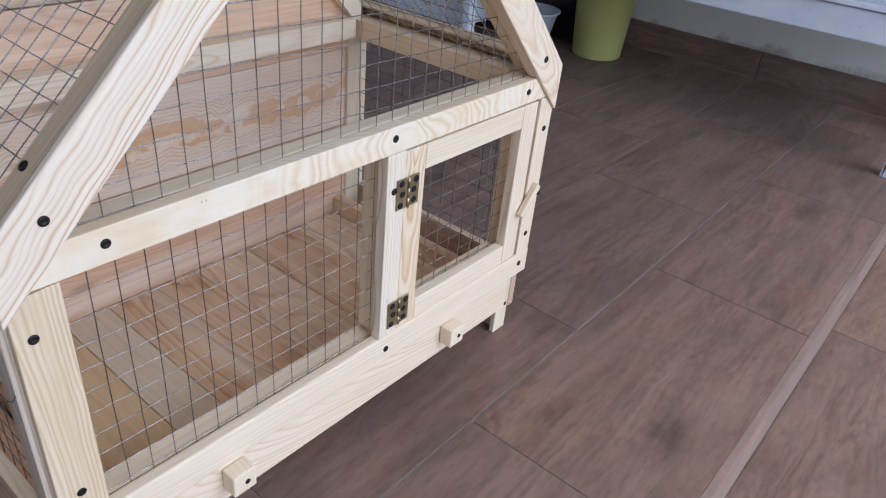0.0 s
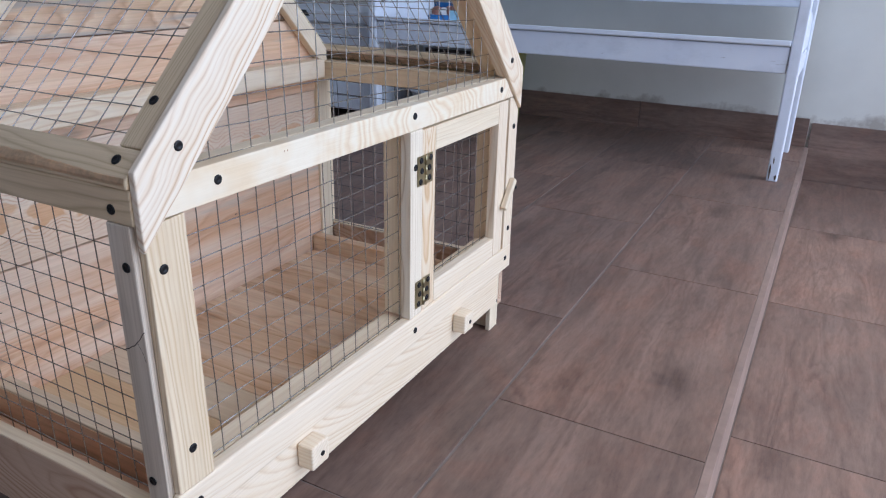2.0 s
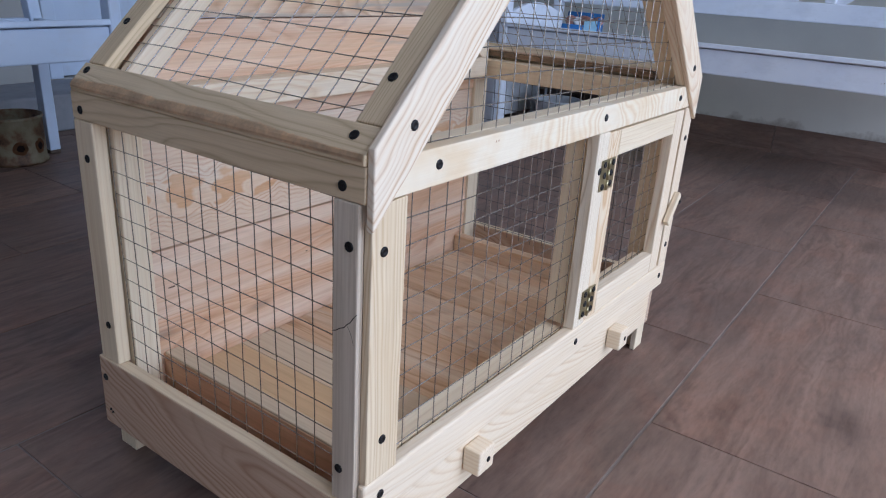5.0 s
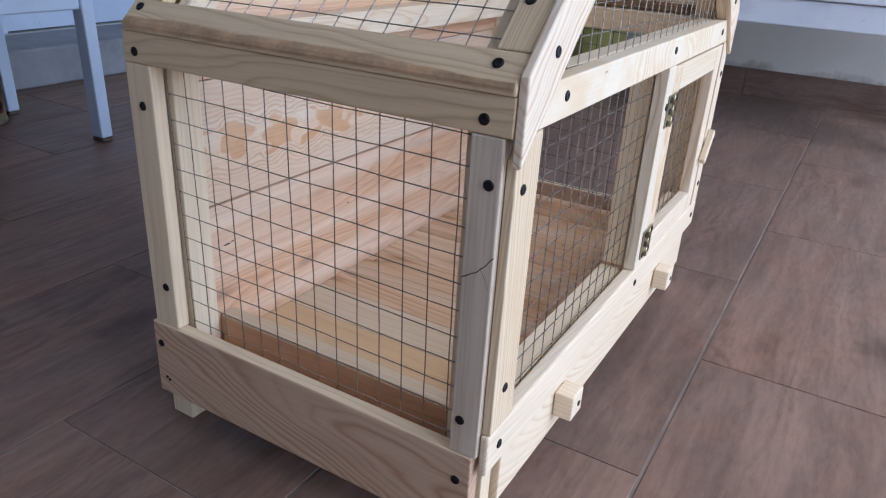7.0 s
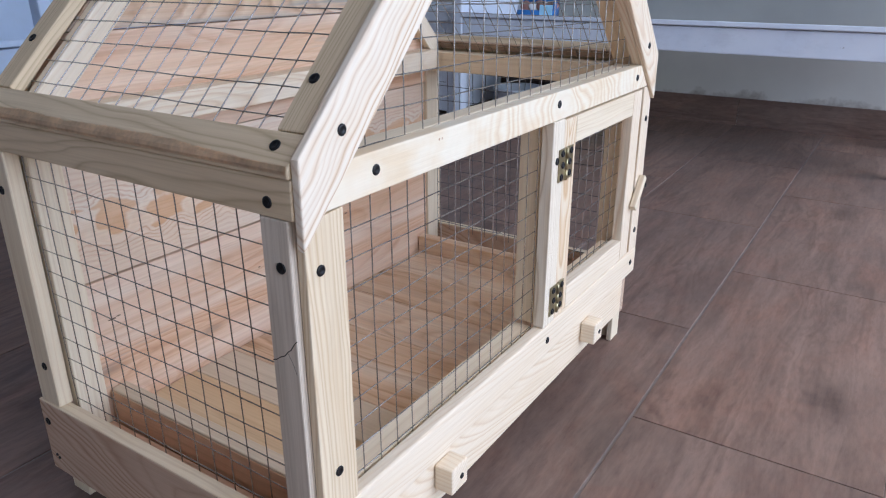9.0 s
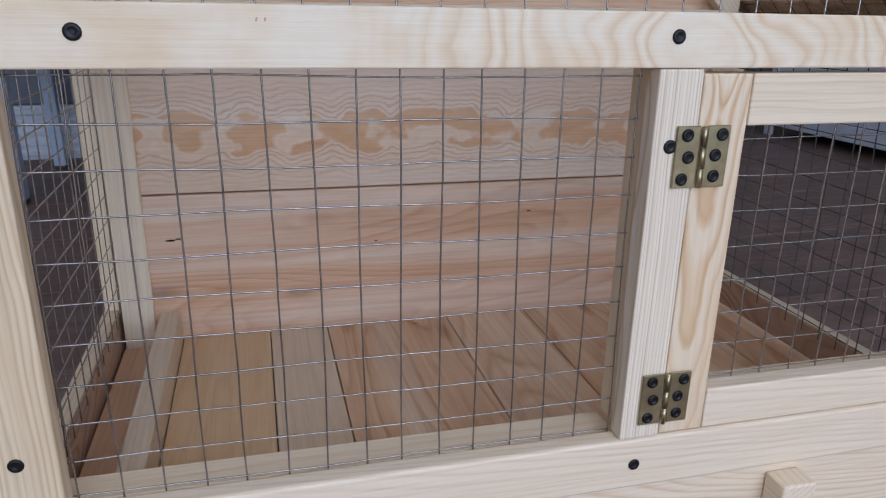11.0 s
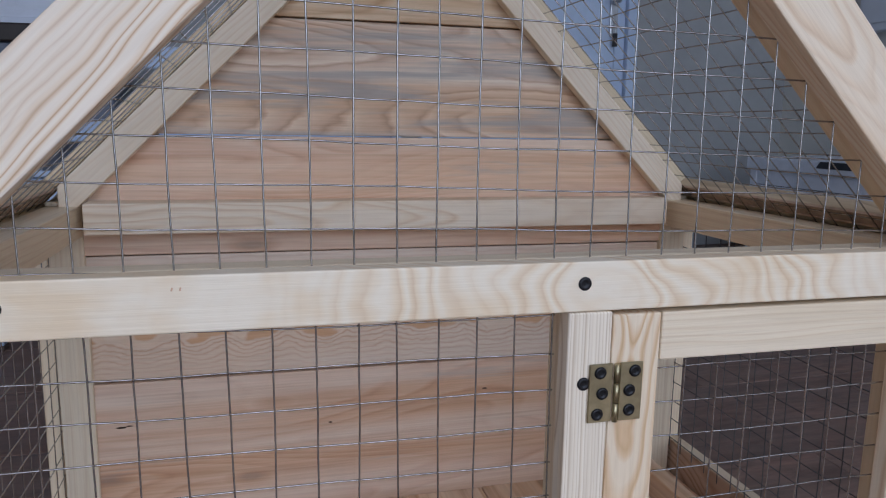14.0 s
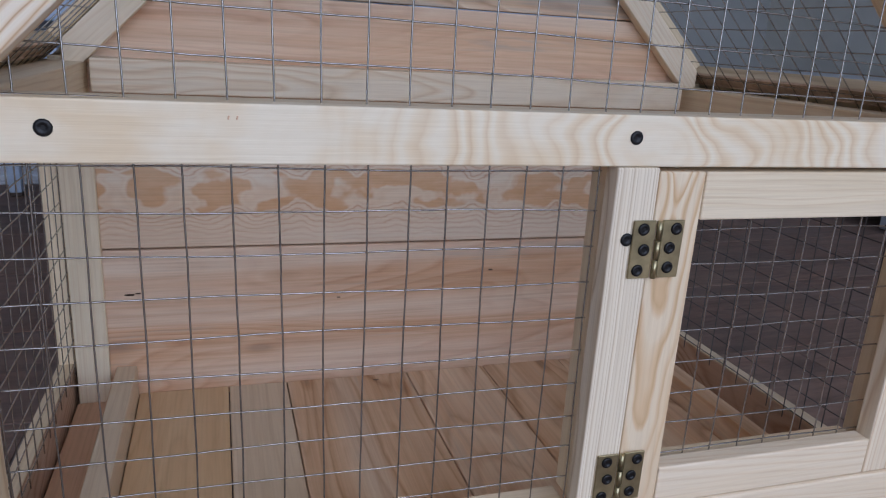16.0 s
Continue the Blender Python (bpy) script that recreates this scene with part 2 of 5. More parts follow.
def figure_wood(name, pale, mid, late, at=0.0, across=0.0, dive=0.15, spacing=0.0042, wander=0.006, contrast=0.8, fine=0.5, rough=0.55, hump=3.0, skew=0.0, calm=None, soft=0.0, hollow=0.0):
    """Sawn softwood with a fixed figure: the pith dives through the board at `at` along its length, `across` off its middle line, so that the rings show as long arches round that place. calm=(a, b, c): the rings fade where a x + b z + c falls below one."""
    pale, mid, late = warm(pale, mid, late)
    m, n, l, b = material(name)
    tc = n.new("ShaderNodeTexCoord")
    raw = tc.outputs["Object"]
    sep = n.new("ShaderNodeSeparateXYZ")
    l.new(raw, sep.inputs[0])
    swell = noise_tex(n, l, mapped(n, l, raw, (hump * 2.2, 22.0, 22.0)), 1.0, 1.5, 0.5)
    slow = noise_tex(n, l, mapped(n, l, raw, (hump, 3.0, 3.0)), 1.0, 1.0)
    depth = math_node(n, l, "MULTIPLY", math_node(n, l, "SUBTRACT", sep.outputs[0], at), dive)
    depth = math_node(n, l, "ADD", depth, math_node(n, l, "MULTIPLY", sep.outputs[1], 1.0))
    side = math_node(n, l, "SUBTRACT", math_node(n, l, "MULTIPLY_ADD", sep.outputs[0], skew, sep.outputs[2]), across)
    side = math_node(n, l, "MULTIPLY_ADD", math_node(n, l, "SUBTRACT", slow, 0.5), wander * 3.0, side)
    r = math_node(n, l, "SQRT", math_node(n, l, "ADD", math_node(n, l, "MULTIPLY", depth, depth), math_node(n, l, "MULTIPLY", side, side)))
    r = math_node(n, l, "MULTIPLY_ADD", math_node(n, l, "SUBTRACT", swell, 0.5), wander * 1.6, r)
    radius = math_node(n, l, "MULTIPLY", r, 1.0 / spacing)
    uneven = noise_line(n, l, math_node(n, l, "MULTIPLY", radius, 0.41), 1.0)
    ragged = noise_tex(n, l, mapped(n, l, raw, (22.0, 160.0, 160.0)), 1.0, 2.0, 0.5)
    phase = math_node(n, l, "MULTIPLY_ADD", uneven, 1.6, radius)
    phase = math_node(n, l, "MULTIPLY_ADD", ragged, 0.18, phase)
    saw = math_node(n, l, "FRACT", phase)
    rings = ramp(n, [(0.0, mid), (0.10 + 0.1 * soft, pale), (0.45 - 0.1 * soft, pale), (0.74 - 0.1 * soft, mid), (0.90 - 0.14 * soft, late), (1.0, mid)])
    l.new(saw, rings.inputs[0])
    patch = noise_tex(n, l, mapped(n, l, raw, (4.0 + 5.0 * soft, 20.0, 20.0)), 1.0, 3.0, 0.6)
    flat = ramp(n, [(0.32 + 0.13 * soft, pale), (0.72 - 0.08 * soft, mid)])
    l.new(patch, flat.inputs[0])
    vigour = noise_line(n, l, math_node(n, l, "MULTIPLY_ADD", radius, 0.23, 11.0), 1.0)
    strength = ramp(n, [(0.30, (0.35 * contrast,) * 3), (0.56, (contrast,) * 3)])
    l.new(vigour, strength.inputs[0])
    amount = strength.outputs[0]
    if calm:
        lean = math_node(n, l, "MULTIPLY_ADD", sep.outputs[0], calm[0], calm[2])
        lean = math_node(n, l, "MULTIPLY_ADD", sep.outputs[2], calm[1], lean)
        lean = math_node(n, l, "MULTIPLY_ADD", math_node(n, l, "SUBTRACT", patch, 0.5), 1.6, lean)
        amount = math_node(n, l, "MULTIPLY", amount, math_node(n, l, "MINIMUM", 1.0, math_node(n, l, "MAXIMUM", 0.06, lean)))
    if hollow:
        edge = math_node(n, l, "MULTIPLY_ADD", r, 2.0 / hollow, -1.0)
        amount = math_node(n, l, "MULTIPLY", amount, math_node(n, l, "MINIMUM", 1.0, math_node(n, l, "MAXIMUM", 0.12, edge)))
    col = mix(n, l, "MIX", amount, flat.outputs[0], rings.outputs[0])
    fibre = noise_tex(n, l, mapped(n, l, raw, (9.0, 420.0, 420.0)), 1.0, 3.0, 0.6)
    streak = ramp(n, [(0.3, (0.83, 0.80, 0.77)), (0.56, (1.0, 1.0, 1.0)), (0.75, (1.04, 1.04, 1.04))])
    l.new(fibre, streak.inputs[0])
    col = mix(n, l, "MULTIPLY", fine, col, streak.outputs[0])
    l.new(col, b.inputs["Base Color"])
    b.inputs["Roughness"].default_value = rough
    b.inputs["Specular IOR Level"].default_value = 0.3
    bump(n, l, b, fibre, 0.45, 0.0008)
    return m


RAIL_FIGURED = figure_wood("arched_grain_pine", (0.86, 0.775, 0.635), (0.80, 0.65, 0.465), (0.70, 0.505, 0.315), at=0.066, across=-0.009, dive=0.62, spacing=0.0085, wander=0.022, contrast=0.72, fine=0.2, hump=7.0, calm=(10.0, 0.0, 1.8), soft=1.0, hollow=0.024)
RAIL_FAINT = figure_wood("faint_arched_pine", (0.86, 0.755, 0.62), (0.80, 0.665, 0.50), (0.69, 0.52, 0.35), at=0.35, across=0.05, dive=0.08, spacing=0.0048, wander=0.006, contrast=0.45, fine=0.45, skew=0.02)
DRAWER_PINE = figure_wood("drawer_front_pine", (0.86, 0.75, 0.61), (0.78, 0.63, 0.455), (0.66, 0.475, 0.30), at=0.30, across=0.045, dive=0.16, spacing=0.0046, wander=0.006, contrast=0.6, fine=0.45)
POST_AMBER = figure_wood("amber_striped_pine", (0.78, 0.66, 0.495), (0.69, 0.535, 0.36), (0.56, 0.395, 0.235), at=-0.30, across=0.020, dive=0.045, spacing=0.0042, wander=0.007, contrast=0.7, hump=4.0, soft=0.5)
POST_PALE = figure_wood("pale_striped_pine", (0.85, 0.745, 0.605), (0.77, 0.62, 0.455), (0.63, 0.44, 0.28), at=-0.35, across=-0.030, dive=0.06, spacing=0.0046, wander=0.004, contrast=0.7)
MULLION_PINE = figure_wood("fine_ribbed_pine", (0.86, 0.78, 0.66), (0.79, 0.69, 0.55), (0.60, 0.48, 0.345), at=2.0, across=-0.060, dive=0.004, spacing=0.0024, wander=0.003, contrast=1.0, fine=0.7)
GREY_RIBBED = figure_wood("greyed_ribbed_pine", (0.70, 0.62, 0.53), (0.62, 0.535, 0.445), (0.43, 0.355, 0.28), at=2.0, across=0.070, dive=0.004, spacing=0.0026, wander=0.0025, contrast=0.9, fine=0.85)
STILE_FLAME = figure_wood("flame_grained_amber_pine", (0.82, 0.70, 0.54), (0.73, 0.53, 0.34), (0.62, 0.41, 0.23), at=0.12, across=0.003, dive=0.085, spacing=0.0042, wander=0.009, contrast=0.95, hump=6.0)
RAFTER_STRIPED = figure_wood("broad_striped_pine", (0.86, 0.77, 0.655), (0.79, 0.64, 0.485), (0.57, 0.37, 0.22), at=-0.9, across=0.075, dive=0.05, spacing=0.0052, wander=0.013, contrast=1.0, fine=0.35, hump=5.0, skew=-0.035, calm=(1.8, -22.0, 1.35), soft=0.4)
RAFTER_SWIRL = figure_wood("swirl_grained_pine", (0.84, 0.735, 0.595), (0.77, 0.60, 0.43), (0.65, 0.455, 0.295), at=-0.16, across=-0.004, dive=0.12, spacing=0.0048, wander=0.010, contrast=0.7, hump=5.0)
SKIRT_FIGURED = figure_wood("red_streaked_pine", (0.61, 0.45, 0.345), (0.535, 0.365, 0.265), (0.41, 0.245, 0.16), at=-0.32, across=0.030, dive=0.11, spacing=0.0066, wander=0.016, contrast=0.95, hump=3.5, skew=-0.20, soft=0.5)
TRAY_AMBER = figure_wood("amber_tray_pine", (0.72, 0.535, 0.34), (0.66, 0.45, 0.265), (0.53, 0.345, 0.195), at=0.0, across=0.05, dive=0.09, spacing=0.0085, wander=0.014, contrast=0.45)


def eye_board(name):
    """Slab-sawn board through the heart: an amber band with pale oval eyes, and wavy rings that run along it above and below."""
    m, n, l, b = material(name)
    raw = n.new("ShaderNodeTexCoord").outputs["Object"]
    sep = n.new("ShaderNodeSeparateXYZ")
    l.new(raw, sep.inputs[0])
    lumps = noise_tex(n, l, mapped(n, l, raw, (19.0, 7.0, 7.0)), 1.0, 1.2, 0.5)
    knobs = noise_tex(n, l, mapped(n, l, raw, (42.0, 48.0, 48.0)), 1.0, 2.0, 0.5)
    slow = noise_tex(n, l, mapped(n, l, raw, (3.0, 2.0, 2.0)), 1.0, 1.0)
    heart = math_node(n, l, "MULTIPLY_ADD", math_node(n, l, "SUBTRACT", slow, 0.5), 0.018, -0.006)
    away = math_node(n, l, "ABSOLUTE", math_node(n, l, "SUBTRACT", sep.outputs[2], heart))
    fade = n.new("ShaderNodeMapRange")
    fade.inputs["From Min"].default_value, fade.inputs["From Max"].default_value = 0.014, 0.060
    fade.inputs["To Min"].default_value, fade.inputs["To Max"].default_value = 0.058, 0.007
    l.new(away, fade.inputs[0])
    field = math_node(n, l, "MULTIPLY_ADD", math_node(n, l, "SUBTRACT", lumps, 0.5), fade.outputs[0], away)
    field = math_node(n, l, "MULTIPLY_ADD", math_node(n, l, "SUBTRACT", knobs, 0.5), math_node(n, l, "MULTIPLY", fade.outputs[0], 0.30), field)
    rag = noise_tex(n, l, mapped(n, l, raw, (26.0, 80.0, 80.0)), 1.0, 3.0, 0.6)
    ringed = math_node(n, l, "FRACT", math_node(n, l, "MULTIPLY_ADD", rag, 1.5, math_node(n, l, "MULTIPLY", field, 165.0)))
    lines = ramp(n, [(0.0, (0.76, 0.62, 0.49)), (0.25, (0.81, 0.70, 0.58)), (0.55, (0.79, 0.66, 0.53)), (0.82, (0.64, 0.42, 0.29)), (1.0, (0.76, 0.62, 0.49))])
    l.new(ringed, lines.inputs[0])
    calm = ramp(n, [(0.20, (0.0, 0.0, 0.0)), (0.62, (0.72, 0.72, 0.72))])
    l.new(math_node(n, l, "MULTIPLY_ADD", math_node(n, l, "SUBTRACT", knobs, 0.5), 0.5, math_node(n, l, "MULTIPLY", away, 11.0)), calm.inputs[0])
    rung = mix(n, l, "MIX", calm.outputs[0], lines.outputs[0], (0.78, 0.65, 0.525))
    amber = ramp(n, [(0.38, (0.69, 0.435, 0.26)), (0.62, (0.73, 0.50, 0.325))])
    l.new(rag, amber.inputs[0])
    eyes = ramp(n, [(0.525, (0, 0, 0)), (0.565, (0.95, 0.95, 0.95)), (0.61, (0.75, 0.75, 0.75)), (0.65, (1, 1, 1))])
    l.new(math_node(n, l, "MULTIPLY_ADD", knobs, 0.22, math_node(n, l, "MULTIPLY", noise_tex(n, l, mapped(n, l, raw, (15.0, 27.0, 27.0)), 1.0, 1.0), 0.80)), eyes.inputs[0])
    band = mix(n, l, "MIX", eyes.outputs[0], amber.outputs[0], (0.83, 0.72, 0.59))
    inside = ramp(n, [(0.46, (1, 1, 1)), (0.54, (0, 0, 0))])
    l.new(math_node(n, l, "MULTIPLY_ADD", field, 22.0, 0.06), inside.inputs[0])
    col = mix(n, l, "MIX", inside.outputs[0], rung, band)
    wash = ramp(n, [(0.40, (1.0, 1.0, 1.0)), (0.62, (0.97, 0.87, 0.78))])
    l.new(noise_tex(n, l, mapped(n, l, raw, (1.5, 20.0, 20.0)), 1.0, 2.0), wash.inputs[0])
    col = mix(n, l, "MULTIPLY", 0.8, col, wash.outputs[0])
    fibre = noise_tex(n, l, mapped(n, l, raw, (9.0, 420.0, 420.0)), 1.0, 3.0, 0.6)
    streak = ramp(n, [(0.3, (0.83, 0.80, 0.77)), (0.56, (1.0, 1.0, 1.0)), (0.75, (1.04, 1.04, 1.04))])
    l.new(fibre, streak.inputs[0])
    col = mix(n, l, "MULTIPLY", 0.6, col, streak.outputs[0])
    l.new(col, b.inputs["Base Color"])
    b.inputs["Roughness"].default_value = 0.6
    b.inputs["Specular IOR Level"].default_value = 0.3
    bump(n, l, b, fibre, 0.45, 0.0008)
    return m


PANEL_EYES = eye_board("eyed_pine_board")


def plain(name, colour, rough=0.5, metal=0.0, grain=60.0, vary=0.12, relief=0.15, depth=0.0008):
    m, n, l, b = material(name)
    tc = n.new("ShaderNodeTexCoord")
    big = noise_tex(n, l, tc.outputs["Object"], grain * 0.12, 3.0)
    small = noise_tex(n, l, tc.outputs["Object"], grain, 4.0)
    lo = tuple(c * (1 - vary) for c in colour)
    hi = tuple(min(1.0, c * (1 + vary * 0.6)) for c in colour)
    r = ramp(n, [(0.3, lo), (0.7, hi)])
    l.new(big, r.inputs[0])
    r2 = ramp(n, [(0.25, (1 - vary,) * 3), (0.6, (1.0,) * 3)])
    l.new(small, r2.inputs[0])
    l.new(mix(n, l, "MULTIPLY", 0.6, r.outputs[0], r2.outputs[0]), b.inputs["Base Color"])
    b.inputs["Roughness"].default_value, b.inputs["Metallic"].default_value = rough, metal
    if relief:
        bump(n, l, b, small, relief, depth)
    return m


WIRE = plain("galvanised_wire", (0.41, 0.395, 0.385), 0.27, 0.95, 90, 0.25, 0.1)
# darker copy of the same wire, shade of the right side put into its colour
WIRE_SHADED = plain("shaded_galvanised_wire", (0.105, 0.10, 0.10), 0.7, 0.3, 90, 0.25, 0.1)
SCREW = plain("black_phosphate_screw", (0.02, 0.02, 0.022), 0.4, 0.6, 300, 0.2, 0.1)
BRASS = plain("aged_brass", (0.47, 0.41, 0.25), 0.34, 0.9, 120, 0.4, 0.15)
STEEL = plain("brushed_steel", (0.5, 0.5, 0.52), 0.28, 1.0, 120, 0.1, 0.05)
DARK_FRAME = plain("dark_brown_window_frame", (0.035, 0.022, 0.018), 0.35, 0.0, 60, 0.3, 0.1)
BUCKET = plain("lime_green_plastic", (0.55, 0.55, 0.20), 0.35, 0.0, 18, 0.10, 0.03)
BOX_WHITE = plain("grey_white_plastic", (0.70, 0.73, 0.78), 0.4, 0.0, 20, 0.06, 0.03)
PLANK_GREY = plain("grey_white_paint", (0.72, 0.75, 0.80), 0.5, 0.0, 30, 0.12, 0.1)
BLACK = plain("black_plastic", (0.015, 0.015, 0.016), 0.5, 0.0, 80, 0.2, 0.05)
CURTAIN = plain("cream_curtain", (0.70, 0.62, 0.42), 0.9, 0.0, 40, 0.15, 0.1)
cloth = CURTAIN.node_tree
through_light = cloth.nodes.new("ShaderNodeBsdfTranslucent")
through_light.inputs["Color"].default_value = (0.80, 0.72, 0.52, 1)
blend = cloth.nodes.new("ShaderNodeMixShader")
blend.inputs[0].default_value = 0.45
cloth.links.new(cloth.nodes["Principled BSDF"].outputs[0], blend.inputs[1])
cloth.links.new(through_light.outputs[0], blend.inputs[2])
cloth.links.new(blend.outputs[0], cloth.nodes["Material Output"].inputs["Surface"])
PAPER = plain("white_paper", (0.75, 0.77, 0.80), 0.7, 0.0, 30, 0.06, 0.1)
LABEL = plain("pale_blue_label", (0.35, 0.62, 0.80), 0.4, 0.0, 60, 0.2, 0.05)
BLUE = plain("blue_printed_film", (0.04, 0.20, 0.52), 0.25, 0.0, 60, 0.5, 0.1)
PINK = plain("red_brown_biscuit_print", (0.45, 0.22, 0.18), 0.3, 0.0, 90, 0.6, 0.05)
STEP_GREY = plain("grey_cement_render", (0.26, 0.27, 0.30), 0.85, 0.0, 40, 0.2, 0.3)
# grey set by how much light it throws back on the hutch's left side
WEST_GREY = plain("bounce_grey_wall", (0.52, 0.52, 0.52), 0.85, 0.0, 40, 0.12, 0.25)
CEIL = plain("white_ceiling_paint", (0.70, 0.71, 0.73), 0.85, 0.0, 30, 0.05, 0.1)
# near-black walls, the room's dimness put into the colour
DARK_ROOM = plain("near_black_room_wall", (0.05, 0.045, 0.04), 0.9, 0.0, 10, 0.2, 0.0)
GROUND = plain("garden_ground", (0.14, 0.15, 0.09), 0.95, 0.0, 6, 0.4, 0.3)
SIDE_GREY = plain("grey_blue_furniture_paint", (0.20, 0.22, 0.27), 0.5, 0.0, 40, 0.15, 0.1)
# grey wall paint, taken darker to carry the north wall's shade
WALL_SHADE = plain("shaded_grey_wall_paint", (0.40, 0.405, 0.40), 0.8, 0.0, 25, 0.08, 0.25)


def worn_paint(name, low, high):
    """White gloss paint with scuffs and small chips that bare dark wood."""
    m, n, l, b = material(name)
    tc = n.new("ShaderNodeTexCoord")
    vec = tc.outputs["Object"]
    base = ramp(n, [(0.3, low), (0.7, high)])
    l.new(noise_tex(n, l, vec, 6.0, 4.0), base.inputs[0])
    chips = ramp(n, [(0.71, (0, 0, 0)), (0.73, (1, 1, 1))])
    l.new(noise_tex(n, l, mapped(n, l, vec, (1, 1, 1)), 38.0, 5.0, 0.65), chips.inputs[0])
    rub = ramp(n, [(0.52, (0, 0, 0)), (0.75, (0.35, 0.35, 0.35))])
    l.new(noise_tex(n, l, mapped(n, l, vec, (5.0, 9.0, 9.0)), 1.5, 6.0, 0.7), rub.inputs[0])
    col = mix(n, l, "MIX", rub.outputs[0], base.outputs[0], (0.50, 0.53, 0.58))
    streaks = ramp(n, [(0.66, (0, 0, 0)), (0.72, (0.45, 0.45, 0.45))])
    l.new(noise_tex(n, l, mapped(n, l, vec, (9.0, 60.0, 60.0)), 1.0, 5.0, 0.65), streaks.inputs[0])
    col = mix(n, l, "MIX", streaks.outputs[0], col, (0.40, 0.39, 0.39))
    col = mix(n, l, "MIX", chips.outputs[0], col, (0.22, 0.18, 0.16))
    l.new(col, b.inputs["Base Color"])
    b.inputs["Roughness"].default_value = 0.42
    bump(n, l, b, noise_tex(n, l, vec, 30.0, 4.0), 0.2, 0.001)
    return m


WHITE = worn_paint("worn_white_paint", (0.74, 0.79, 0.89), (0.82, 0.86, 0.93))
# worn white paint again, with the bluer light of door and west bench mixed in
WHITE_BLUE_LIT = worn_paint("worn_white_paint_blue_lit", (0.50, 0.61, 0.78), (0.58, 0.69, 0.86))


def wall_paint():
    """Cream-grey emulsion with damp patches near the ground."""
    m, n, l, b = material("cream_grey_wall_paint")
    geo = n.new("ShaderNodeNewGeometry")
    pos = geo.outputs["Position"]
    c = ramp(n, [(0.3, (0.62, 0.61, 0.565)), (0.7, (0.73, 0.72, 0.665))])
    l.new(noise_tex(n, l, pos, 2.2, 5.0, 0.6), c.inputs[0])
    fine = noise_tex(n, l, pos, 70.0, 4.0)
    sep = n.new("ShaderNodeSeparateXYZ")
    l.new(pos, sep.inputs[0])
    low = n.new("ShaderNodeMapRange")
    low.inputs["From Min"].default_value, low.inputs["From Max"].default_value = 0.10, 0.15
    low.inputs["To Min"].default_value, low.inputs["To Max"].default_value = 0.22, -0.08
    l.new(sep.outputs[2], low.inputs[0])
    addn = n.new("ShaderNodeMath")
    l.new(noise_tex(n, l, pos, 9.0, 5.0, 0.62), addn.inputs[0])
    l.new(low.outputs[0], addn.inputs[1])
    damp = ramp(n, [(0.60, (0, 0, 0)), (0.78, (0.8, 0.8, 0.8))])
    l.new(addn.outputs[0], damp.inputs[0])
    col = mix(n, l, "MIX", damp.outputs[0], c.outputs[0], (0.33, 0.29, 0.25))
    l.new(col, b.inputs["Base Color"])
    b.inputs["Roughness"].default_value = 0.8
    bump(n, l, b, fine, 0.2, 0.001)
    return m


WALL = wall_paint()


